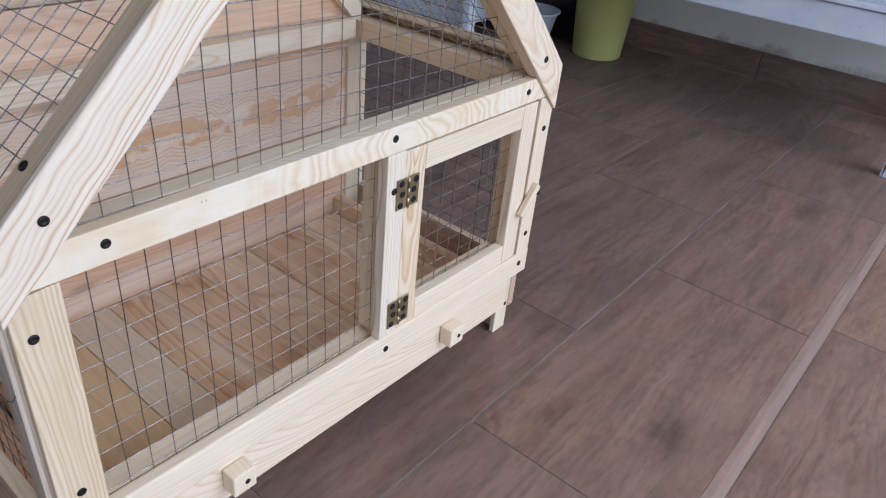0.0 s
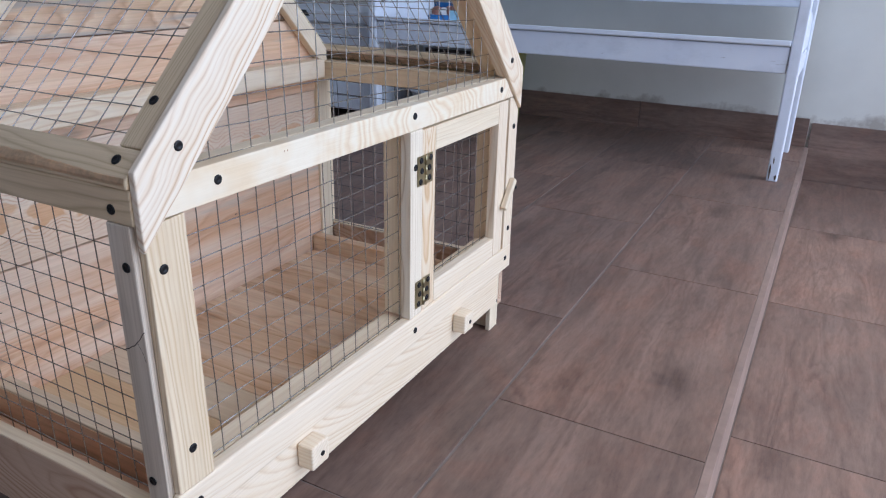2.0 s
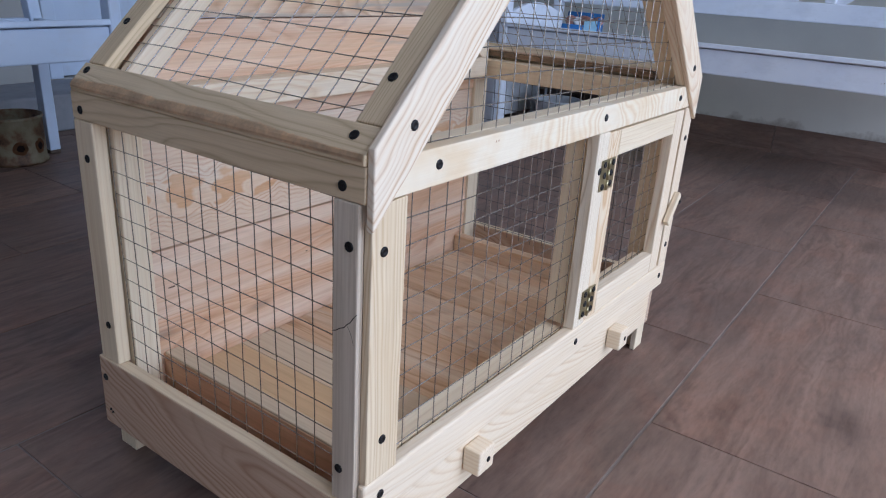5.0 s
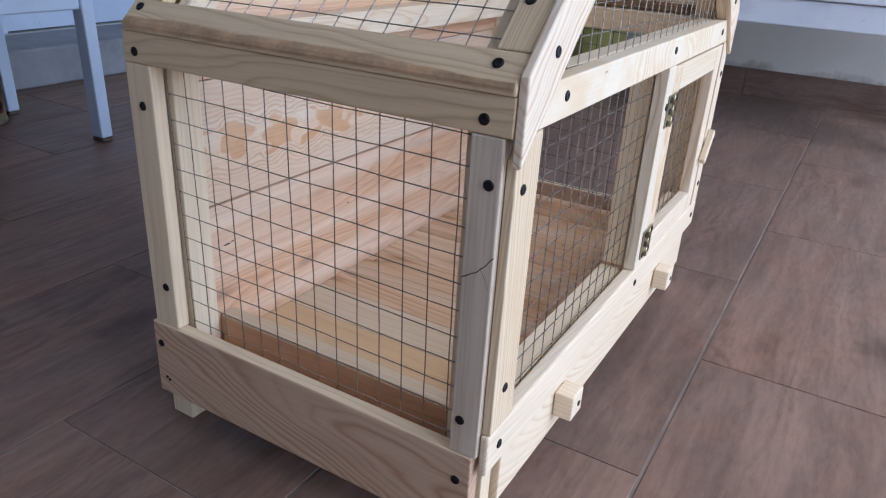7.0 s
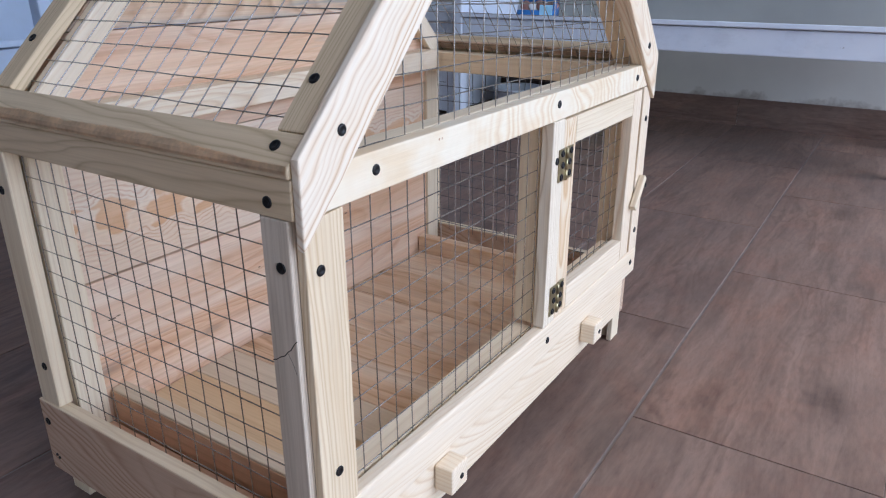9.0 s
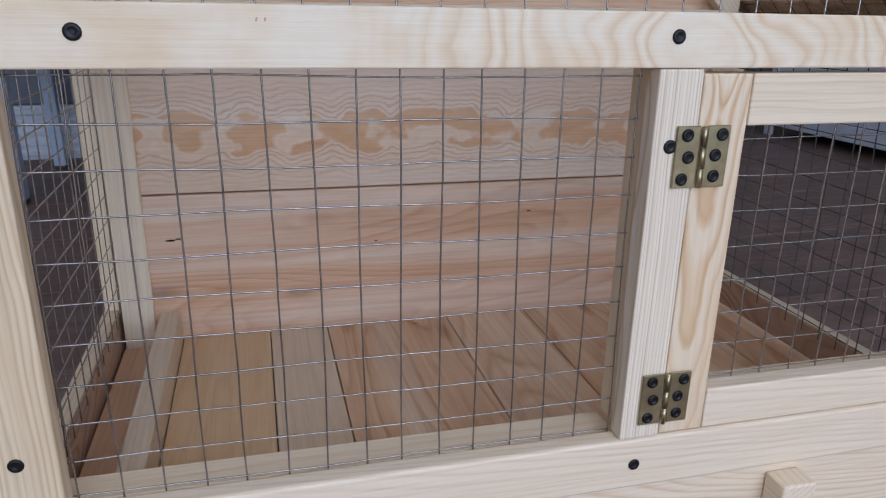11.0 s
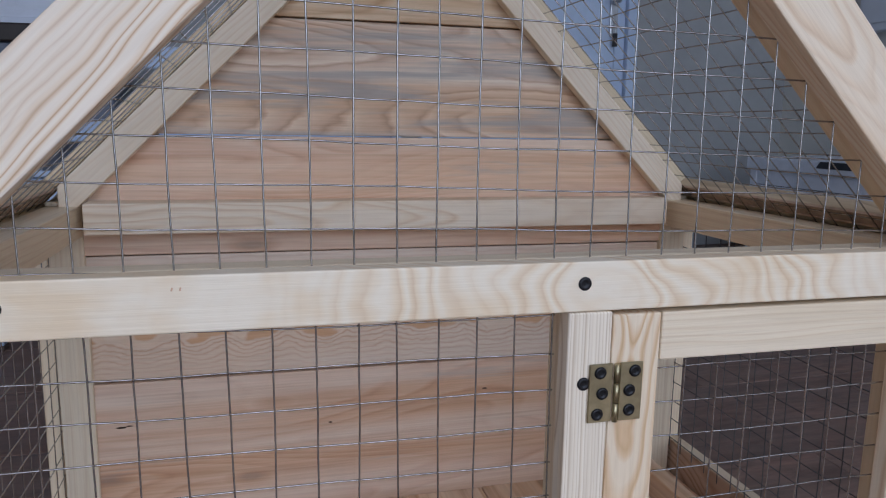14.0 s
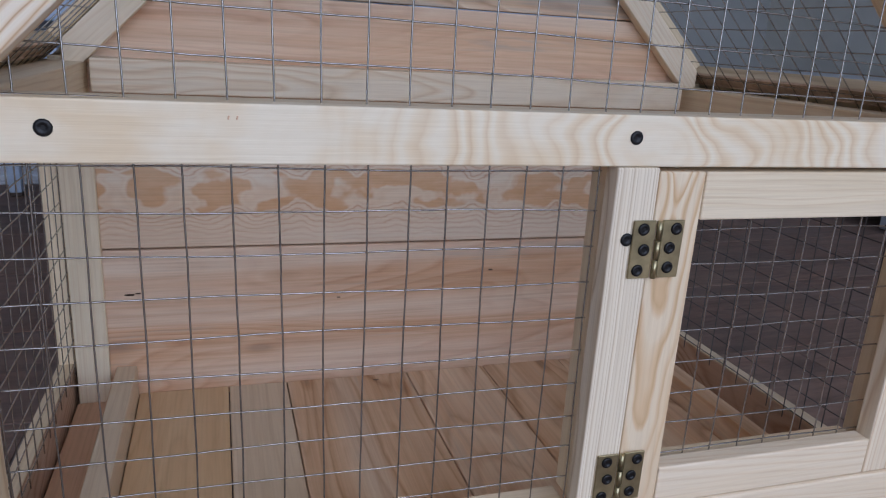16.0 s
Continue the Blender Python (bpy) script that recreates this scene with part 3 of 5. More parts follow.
def tile_material(name, light, dark, spot):
    """Glazed floor tile printed as brown plank wood."""
    m, n, l, b = material(name)
    tc, oi = n.new("ShaderNodeTexCoord"), n.new("ShaderNodeObjectInfo")
    mul = n.new("ShaderNodeVectorMath")
    mul.operation = "MULTIPLY"
    mul.inputs[1].default_value = (3.0, 5.0, 0.0)
    l.new(oi.outputs["Random"], mul.inputs[0])
    add = n.new("ShaderNodeVectorMath")
    add.operation = "ADD"
    l.new(tc.outputs["Object"], add.inputs[0])
    l.new(mul.outputs[0], add.inputs[1])
    vec = add.outputs[0]
    grain = noise_tex(n, l, mapped(n, l, vec, (3.2, 24.0, 1.0)), 1.0, 6.0, 0.62, 0.9)
    fine = noise_tex(n, l, mapped(n, l, vec, (34.0, 130.0, 1.0)), 1.0, 5.0, 0.7)
    cloud = noise_tex(n, l, vec, 5.0, 3.0)
    flake = noise_tex(n, l, mapped(n, l, vec, (13.0, 34.0, 1.0)), 1.0, 5.0, 0.62, 1.0)
    scuff = noise_tex(n, l, mapped(n, l, vec, (7.0, 11.0, 1.0)), 1.0, 6.0, 0.7, 0.6)
    c = ramp(n, [(0.30, dark), (0.5, tuple((a + d) / 2 for a, d in zip(light, dark))), (0.70, light)])
    l.new(grain, c.inputs[0])
    field = n.new("ShaderNodeMath")
    field.operation = "MULTIPLY"
    field.inputs[1].default_value = 13.0
    l.new(noise_tex(n, l, mapped(n, l, vec, (1.5, 9.0, 1.0)), 1.0, 2.0, 0.45, 0.5), field.inputs[0])
    fr = n.new("ShaderNodeMath")
    fr.operation = "FRACT"
    rag = noise_tex(n, l, mapped(n, l, vec, (26.0, 90.0, 1.0)), 1.0, 3.0, 0.6)
    l.new(math_node(n, l, "MULTIPLY_ADD", rag, 1.3, field.outputs[0]), fr.inputs[0])
    figure = ramp(n, [(0.0, (0.82, 0.80, 0.79)), (0.2, (1.08, 1.06, 1.05)), (0.6, (1.0, 0.99, 0.99)), (0.86, (0.76, 0.73, 0.72)), (1.0, (0.82, 0.80, 0.79))])
    l.new(fr.outputs[0], figure.inputs[0])
    place = ramp(n, [(0.42, (0.12,) * 3), (0.62, (0.75,) * 3)])
    l.new(noise_tex(n, l, mapped(n, l, vec, (2.0, 6.0, 1.0)), 1.0, 2.0), place.inputs[0])
    red = ramp(n, [(0.5, (1, 1, 1)), (0.72, (1.09, 0.96, 0.90))])
    l.new(noise_tex(n, l, mapped(n, l, vec, (2.6, 7.0, 1.0)), 1.3, 3.0), red.inputs[0])
    col = mix(n, l, "MULTIPLY", place.outputs[0], c.outputs[0], figure.outputs[0])
    col = mix(n, l, "MULTIPLY", 0.5, col, red.outputs[0])
    fl = ramp(n, [(0.34, (0.84, 0.83, 0.83)), (0.50, (1.0, 1.0, 1.0)), (0.7, (1.12, 1.11, 1.10))])
    l.new(fine, fl.inputs[0])
    col = mix(n, l, "MULTIPLY", 0.8, col, fl.outputs[0])
    each = ramp(n, [(0.0, (0.88, 0.89, 0.9)), (1.0, (1.12, 1.08, 1.05))])
    l.new(oi.outputs["Random"], each.inputs[0])
    col = mix(n, l, "MULTIPLY", 1.0, col, each.outputs[0])
    cl = ramp(n, [(0.3, (0.80, 0.80, 0.82)), (0.7, (1.09, 1.08, 1.08))])
    l.new(cloud, cl.inputs[0])
    col = mix(n, l, "MULTIPLY", 0.8, col, cl.outputs[0])
    # flaky print with ragged edges, reddish and ashy patches
    chip = ramp(n, [(0.36, (0.78, 0.75, 0.74)), (0.42, (0.98, 0.97, 0.97)), (0.60, (1.0, 1.0, 1.0)), (0.66, (1.13, 1.12, 1.10))])
    l.new(flake, chip.inputs[0])
    col = mix(n, l, "MULTIPLY", 0.45, col, chip.outputs[0])
    ash = ramp(n, [(0.36, (1.08, 0.93, 0.88)), (0.50, (1.0, 1.0, 1.0)), (0.64, (0.93, 0.97, 0.99))])
    l.new(scuff, ash.inputs[0])
    col = mix(n, l, "MULTIPLY", 0.55, col, ash.outputs[0])
    vor = n.new("ShaderNodeTexVoronoi")
    vor.inputs["Scale"].default_value = 1.0
    warp = n.new("ShaderNodeVectorMath")
    warp.operation = "MULTIPLY_ADD"
    warp.inputs[1].default_value = (0.10, 0.05, 0.0)
    bend = n.new("ShaderNodeTexNoise")
    bend.inputs["Scale"].default_value, bend.inputs["Detail"].default_value = 22.0, 3.0
    l.new(vec, bend.inputs["Vector"])
    l.new(bend.outputs[1], warp.inputs[0])
    l.new(vec, warp.inputs[2])
    l.new(mapped(n, l, warp.outputs[0], (2.2, 4.2, 1.0)), vor.inputs["Vector"])
    k = ramp(n, [(0.03, spot), (0.09, (0.56, 0.56, 0.58)), (0.16, (0.88, 0.88, 0.89)), (0.24, (1, 1, 1))])
    l.new(vor.outputs["Distance"], k.inputs[0])
    col = mix(n, l, "MULTIPLY", 0.72, col, k.outputs[0])
    l.new(col, b.inputs["Base Color"])
    rr = ramp(n, [(0.3, (0.42,) * 3), (0.7, (0.58,) * 3)])
    l.new(cloud, rr.inputs[0])
    l.new(rr.outputs[0], b.inputs["Roughness"])
    b.inputs["Specular IOR Level"].default_value = 0.28
    bump(n, l, b, fine, 0.35, 0.0012)
    return m


TILE = tile_material("brown_wood_look_tile", (0.272, 0.187, 0.150), (0.160, 0.108, 0.086), (0.3, 0.28, 0.27))
NOSING = plain("tile_nosing", (0.285, 0.200, 0.165), 0.6, 0.0, 70, 0.2, 0.25)
GROUT = plain("dark_grout", (0.245, 0.207, 0.192), 0.9, 0.0, 80, 0.3, 0.2)

# ---------- building helpers ----------
def link_bm(name, bm, mat):
    me = bpy.data.meshes.new(name)
    bm.to_mesh(me)
    bm.free()
    me.materials.append(mat)
    return me


def part(name, bm, mat, parent=None, label="", m=None, smooth=False):
    """One mesh object from a bmesh, under a thing or under a part."""
    if smooth:
        for f in bm.faces:
            f.smooth = True
    ob = new(name, link_bm(name, bm, mat))
    if parent is not None:
        ob.parent = parent
    ob.matrix_basis = m if m is not None else Matrix()
    if label:
        ob["label"] = label
    return ob


def thing(name, at, label, category, group="", kind=""):
    e = new(name)
    e.empty_display_size = 0.05
    e.matrix_basis = Matrix.Translation(at)
    return tagged(e, label, category, group, kind)


def box_bm(sx, sy, sz, bevel=0.0, seg=2, at=(0, 0, 0)):
    bm = bmesh.new()
    bmesh.ops.create_cube(bm, size=1.0, matrix=Matrix.Translation(at) @ Matrix.Diagonal((sx, sy, sz, 1)))
    if bevel:
        bmesh.ops.bevel(bm, geom=list(bm.edges), offset=bevel, segments=seg, profile=0.5, affect="EDGES")
    return bm


AXES = {"x": Matrix(), "y": pose(0, 0, 0, 0, 0, 90), "z": pose(0, 0, 0, 0, -90, 0)}


def board(name, x, y, z, axis, mat, parent, bevel=0.0014, label="", origin=(0, 0, 0)):
    """An upright or lying board between the given bounds, its grain along the axis."""
    size = Vector((x[1] - x[0], y[1] - y[0], z[1] - z[0]))
    mid = Vector(((x[0] + x[1]) / 2, (y[0] + y[1]) / 2, (z[0] + z[1]) / 2)) - Vector(origin)
    rot = AXES[axis]
    local = Vector([abs(v) for v in rot.to_3x3().inverted() @ size])
    return part(name, box_bm(*local, bevel), mat, parent, label, Matrix.Translation(mid) @ rot)


def prism_bm(points, depth, bevel=0.0):
    """An outline in local x and z, extruded along local y from 0 to depth."""
    bm = bmesh.new()
    a = [bm.verts.new((u, 0, v)) for u, v in points]
    b = [bm.verts.new((u, depth, v)) for u, v in points]
    bm.faces.new(a)
    bm.faces.new(b[::-1])
    for i in range(len(a)):
        j = (i + 1) % len(a)
        bm.faces.new((a[j], a[i], b[i], b[j]))
    bmesh.ops.recalc_face_normals(bm, faces=bm.faces)
    if bevel:
        bmesh.ops.bevel(bm, geom=[e for e in bm.edges], offset=bevel, segments=2, profile=0.5, affect="EDGES")
    return bm


def tube(bm, points, r, sides=6, cap=True):
    """A round bar through the points, added to a bmesh."""
    rings = []
    pts = [Vector(p) for p in points]
    for i, p in enumerate(pts):
        d = (pts[min(i + 1, len(pts) - 1)] - pts[max(i - 1, 0)]).normalized()
        u = d.orthogonal().normalized()
        if rings:
            u = (last - d * last.dot(d)).normalized()
        last = u
        w = d.cross(u)
        rings.append([bm.verts.new(p + (u * math.cos(2 * math.pi * k / sides) + w * math.sin(2 * math.pi * k / sides)) * r) for k in range(sides)])
    for a, b in zip(rings, rings[1:]):
        for k in range(sides):
            f = bm.faces.new((a[k], a[(k + 1) % sides], b[(k + 1) % sides], b[k]))
            f.smooth = True
    if cap:
        bm.faces.new(rings[0][::-1])
        bm.faces.new(rings[-1])
    return bm


def lathe_bm(profile, sides=32):
    """A turned shape from (radius, height) pairs."""
    bm = bmesh.new()
    rings = [[bm.verts.new((r * math.cos(2 * math.pi * k / sides), r * math.sin(2 * math.pi * k / sides), h)) for k in range(sides)] for r, h in profile]
    for a, b in zip(rings, rings[1:]):
        for k in range(sides):
            f = bm.faces.new((a[k], a[(k + 1) % sides], b[(k + 1) % sides], b[k]))
            f.smooth = True
    bm.faces.new(rings[0][::-1])
    bm.faces.new(rings[-1])
    bmesh.ops.recalc_face_normals(bm, faces=bm.faces)
    return bm

# ---------- setting ----------
EAST, NORTH, WEST, SOUTH = 2.72, 2.95, -2.4, -2.5
EDGE, LOW = 0.070, -0.125          # edge of the raised floor, height of the lower floor


def setting(name, bm, mat, label, category):
    return tagged(part(name, bm, mat), label, category, kind="structure")


def slab(x, y, z):
    return box_bm(x[1] - x[0], y[1] - y[0], z[1] - z[0], at=((x[0] + x[1]) / 2, (y[0] + y[1]) / 2, (z[0] + z[1]) / 2))


floor_upper = setting("floor", slab((WEST, EAST), (EDGE + 0.0038, NORTH), (-0.30, -0.0016)), GROUT, "raised porch floor of brown wood-look tiles", "floor")
floor_lower = setting("floor_lower", slab((WEST, EAST), (SOUTH, EDGE), (-0.40, LOW - 0.0016)), GROUT, "lower porch floor of brown wood-look tiles", "floor")
ground = setting("ground", slab((-60, 60), (-80, 60), (-0.65, -0.405)), GROUND, "dull green garden ground outside the porch", "ground")

# east wall with a window opening above the bench
WY0, WY1, WZ0, WZ1 = 0.348, 1.75, 0.715, 1.95


def wall_with_hole(plane0, plane1, a, z, hole_a, hole_z, along):
    bm = bmesh.new()
    spans = [((a[0], hole_a[0]), z), ((hole_a[1], a[1]), z), (hole_a, (z[0], hole_z[0])), (hole_a, (hole_z[1], z[1]))]
    for (a0, a1), (z0, z1) in spans:
        if a1 - a0 < 0.001 or z1 - z0 < 0.001:
            continue
        c = ((plane0 + plane1) / 2, (a0 + a1) / 2, (z0 + z1) / 2)
        s = (abs(plane1 - plane0), a1 - a0, z1 - z0)
        if along == "x":
            c, s = (c[1], c[0], c[2]), (s[1], s[0], s[2])
        bmesh.ops.create_cube(bm, size=1.0, matrix=Matrix.Translation(c) @ Matrix.Diagonal((*s, 1)))
    return bm


wall_east = setting("wall_east", wall_with_hole(EAST, EAST + 0.22, (SOUTH, NORTH + 0.22), (-0.40, 2.62), (WY0, WY1), (WZ0, WZ1), "y"), WALL, "cream-grey painted wall with damp stains", "wall")
DX0, DX1, DZ0, DZ1 = 1.08, 1.955, 0.13, 2.13
wall_north = setting("wall_north", wall_with_hole(NORTH, NORTH + 0.22, (WEST, EAST), (-0.40, 2.62), (DX0, DX1), (DZ0, DZ1), "x"), WALL_SHADE, "grey painted wall, darkened for shade, beside a white door", "wall")
# unseen wall, added to close the west and bounce light
wall_west = setting("wall_west", slab((WEST - 0.2, WEST), (SOUTH, NORTH + 0.22), (-0.40, 2.62)), WEST_GREY, "unseen plain light grey wall added to close the west side", "wall")
# unseen ceiling, added; its front edge sets how far daylight reaches the floor
ceiling = setting("ceiling", slab((WEST - 0.2, EAST + 0.22), (-1.15, NORTH + 0.22), (2.62, 2.75)), CEIL, "unseen plain white porch ceiling that limits the daylight", "ceiling")


def window_east():
    w = thing("window_1", (EAST + 0.06, (WY0 + WY1) / 2, WZ0), "dark brown framed window with a pale curtain inside", "window", kind="structure")
    o = (EAST + 0.06, (WY0 + WY1) / 2, WZ0)
    for name, y, z in (("window_sill", (WY0, WY1), (WZ0, WZ0 + 0.155)), ("window_frame", (WY0, WY1), (WZ1 - 0.05, WZ1)), ("window_frame", (WY0, WY0 + 0.05), (WZ0 + 0.155, WZ1 - 0.05)),
                       ("window_frame", (WY1 - 0.05, WY1), (WZ0 + 0.155, WZ1 - 0.05)), ("mullion", (1.05, 1.09), (WZ0 + 0.155, WZ1 - 0.05))):
        board(name, (EAST + 0.004 if name == "window_sill" else EAST + 0.03, EAST + 0.09), y, z, "x", DARK_FRAME, w, 0.003, origin=o)
    g, gn, gl, gb = material("window_glass")
    gb.inputs["Base Color"].default_value = (0.85, 0.9, 0.9, 1)
    gb.inputs["Transmission Weight"].default_value, gb.inputs["Roughness"].default_value = 1.0, 0.02
    for y in ((WY0 + 0.05, 1.05), (1.09, WY1 - 0.05)):
        p = board("pane", (EAST + 0.055, EAST + 0.059), y, (WZ0 + 0.155, WZ1 - 0.05), "x", g, w, 0.0, origin=o)
        p.visible_shadow = False
    # room behind, dimness painted in near black, with a far window to the garden
    x1 = EAST + 1.7
    room = bmesh.new()
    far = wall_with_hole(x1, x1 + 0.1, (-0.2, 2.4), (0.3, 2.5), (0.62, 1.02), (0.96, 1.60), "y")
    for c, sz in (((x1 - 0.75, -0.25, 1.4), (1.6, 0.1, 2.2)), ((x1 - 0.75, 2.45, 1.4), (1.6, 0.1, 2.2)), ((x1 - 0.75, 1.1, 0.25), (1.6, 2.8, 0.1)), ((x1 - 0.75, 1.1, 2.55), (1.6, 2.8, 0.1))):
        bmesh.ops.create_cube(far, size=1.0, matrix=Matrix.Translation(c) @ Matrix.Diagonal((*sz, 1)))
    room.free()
    setting("wall_room_inside", far, DARK_ROOM, "room behind the window, its dimness painted near black", "wall")
    # one gathered curtain behind the glass
    bm = bmesh.new()
    cols = []
    for i in range(49):
        col = []
        for k in range(25):
            z = 0.70 + 1.3 * k / 24
            near = 0.672 - 0.10 * max(0.0, 1 - abs(z - 0.885) / 0.075)
            y = near + (0.80 - near) * i / 48
            col.append(bm.verts.new((EAST + 0.24 + 0.010 * math.sin(i * 1.3), y, z)))
        cols.append(col)
    for a, b in zip(cols, cols[1:]):
        for k in range(24):
            bm.faces.new((a[k], b[k], b[k + 1], a[k + 1])).smooth = True
    bmesh.ops.solidify(bm, geom=bm.faces[:], thickness=0.002)
    tagged(part("curtain", bm, CURTAIN), "gathered cream curtain behind the window, tied back", "curtain", "window curtains")
    bm = bmesh.new()
    cols = []
    for i in range(25):
        x, y = EAST + 0.25 + 0.010 * math.sin(i * 1.4), 0.495 + 0.068 * i / 24
        cols.append((bm.verts.new((x, y, 0.70)), bm.verts.new((x, y, 2.0))))
    for (a, b), (c, d) in zip(cols, cols[1:]):
        bm.faces.new((a, c, d, b)).smooth = True
    bmesh.ops.solidify(bm, geom=bm.faces[:], thickness=0.002)
    tagged(part("curtain", bm, CURTAIN), "narrow gathered cream curtain behind the window", "curtain", "window curtains")
    # frosted pane of the far window
    f, fn, fl, fb = material("frosted_green_glass")
    fb.inputs["Base Color"].default_value = (0.72, 0.88, 0.80, 1)
    fb.inputs["Transmission Weight"].default_value, fb.inputs["Roughness"].default_value = 1.0, 0.5
    bump(fn, fl, fb, noise_tex(fn, fl, fn.new("ShaderNodeTexCoord").outputs["Object"], 60.0, 3.0), 0.6, 0.01)
    far_pane = setting("window_2", slab((x1 + 0.04, x1 + 0.046), (0.62, 1.02), (0.96, 1.60)), f, "frosted greenish window across the dim room", "window")
    far_pane.visible_shadow = False
    # bright garden beyond the far window
    glow, en, el, eb = material("garden_daylight")
    eb.inputs["Base Color"].default_value = (0.6, 0.7, 0.6, 1)
    eb.inputs["Emission Color"].default_value, eb.inputs["Emission Strength"].default_value = (0.80, 1.0, 0.90, 1), 1.0
    setting("backdrop", slab((x1 + 0.60, x1 + 0.62), (-0.6, 2.2), (0.3, 2.4)), glow, "pale green daylight outside the far window", "backdrop")


window_east()

# plaster that has flaked off beside the window
FLAKED = plain("bare_brown_plaster", (0.24, 0.20, 0.165), 0.9, 0.0, 70, 0.35, 0.4)
outline = []
for i in range(32):
    a = math.tau * i / 32
    r = 1.0 + 0.25 * noise.noise(Vector((math.cos(a) * 1.3, math.sin(a) * 1.3, 2.0))) + 0.08 * noise.noise(Vector((math.cos(a) * 4, math.sin(a) * 4, 7.0)))
    y, z = 0.028 * math.cos(a) * r, 0.058 * math.sin(a) * r
    outline.append((y - 0.35 * z, z))
part("flaked_patch", prism_bm(outline, 0.003), FLAKED, wall_east, "bare brown patch of flaked plaster", Matrix.Translation((EAST + 0.001, 0.338, 0.655)) @ pose(0, 0, 0, 0, 0, 90))


def door_north():
    o = ((DX0 + DX1) / 2, NORTH, DZ0)
    d = thing("door_1", o, "white panelled door, tinted for bluer light, with curved mouldings and steel handle", "door", kind="structure")
    for x in ((DX0, DX0 + 0.05), (DX1 - 0.05, DX1)):
        board("door_frame", x, (NORTH - 0.012, NORTH + 0.1), (DZ0, DZ1), "z", WHITE_BLUE_LIT, d, 0.004, origin=o)
    board("door_frame", (DX0 + 0.05, DX1 - 0.05), (NORTH - 0.012, NORTH + 0.1), (DZ1 - 0.05, DZ1), "x", WHITE_BLUE_LIT, d, 0.004, origin=o)
    leaf = board("leaf", (DX0 + 0.053, DX1 - 0.053), (NORTH + 0.012, NORTH + 0.052), (DZ0 + 0.006, DZ1 - 0.053), "z", WHITE_BLUE_LIT, d, 0.002, origin=o)
    # raised curved beads across the leaf
    def bead(f, x0, x1):
        pts = []
        for i in range(33):
            x = x0 + (x1 - x0) * i / 32
            pts.append((x - o[0], NORTH + 0.012 - o[1], f(x) - o[2]))
        part("bead", tube(bmesh.new(), pts, 0.0022, 8), WHITE_BLUE_LIT, d)

    mid = (DX0 + DX1) / 2
    dip = lambda x: 0.5 + 0.5 * math.cos(math.pi * min(1.0, abs(x - mid) / 0.30))
    bead(lambda x: 0.815 - 0.085 * dip(x), DX0 + 0.15, DX1 - 0.15)
    bead(lambda x: 0.785 - 0.112 * dip(x), DX0 + 0.10, DX1 - 0.10)
    bead(lambda x: 0.67 - 0.125 * dip(x), DX0 + 0.07, mid - 0.10)
    bead(lambda x: 0.67 - 0.125 * dip(x), mid + 0.04, DX1 - 0.09)
    bead(lambda x: 1.32 + 0.10 * dip(x), DX0 + 0.10, DX1 - 0.10)
    for x in (DX0 + 0.10, DX1 - 0.10):
        part("bead", tube(bmesh.new(), [(x - o[0], 0.012, 0.785 - o[2]), (x - o[0], 0.012, 1.32 - o[2])], 0.0035, 8), WHITE_BLUE_LIT, d)
    h = part("handle_plate", box_bm(0.036, 0.008, 0.22, 0.003), STEEL, d, "brushed steel handle plate", Matrix.Translation((1.845 - o[0], 0.006, 1.03 - o[2])))
    bm = tube(bmesh.new(), [(0, 0, 0.03), (0, -0.045, 0.03), (-0.010, -0.052, 0.03), (-0.040, -0.052, 0.03)], 0.009, 10)
    part("lever", bm, STEEL, h)
    part("key", box_bm(0.010, 0.003, 0.050, 0.001, 1, at=(0.0, -0.008, -0.075)), STEEL, h)
    part("key_fob", box_bm(0.022, 0.006, 0.055, 0.002, 2, at=(0.002, -0.013, -0.125)), BLACK, h, "dark key fob")


door_north()
doorstep = setting("doorstep", box_bm(1.9, 0.30, 0.126, 0.008, at=(1.15, NORTH - 0.151, 0.063)), STEP_GREY, "grey cement doorstep below the white door", "step")

# ---------- hutch ----------
CX = 0.503                         # middle of the gable
HO = Vector((CX, 0.69, 0.0))
hutch = thing("rabbit_hutch", HO, "pale new pine hutch with wire mesh, gabled roof and small door", "hutch")
LEAN = 0.75                        # the hutch leans a little to the right on its legs
hutch.matrix_basis = Matrix.Translation((0.25, HO.y, 0.30)) @ pose(0, 0, 0, 0, LEAN, 0) @ Matrix.Translation((CX - 0.25, 0, -0.30))
FY0, FY1 = 0.480, 0.496            # front frame
LIP = 0.4885                       # back of the front frame where the side frames lap behind it
LX0, LX1 = 0.116, 0.132            # left frame
RIGHT = 2 * CX - LX0
BACK0, BACK1 = 0.872, 0.908
LEFT_FOOT, RIGHT_FOOT = -0.0014, 0.0080


def hb(name, x, y, z, axis, mat=PINE, parent=None, label="", bevel=0.0014, at=None):
    return board(name, x, y, z, axis, mat, parent or hutch, bevel, label, at if at is not None else HO)


def mirror(x):
    return (2 * CX - x[1], 2 * CX - x[0])


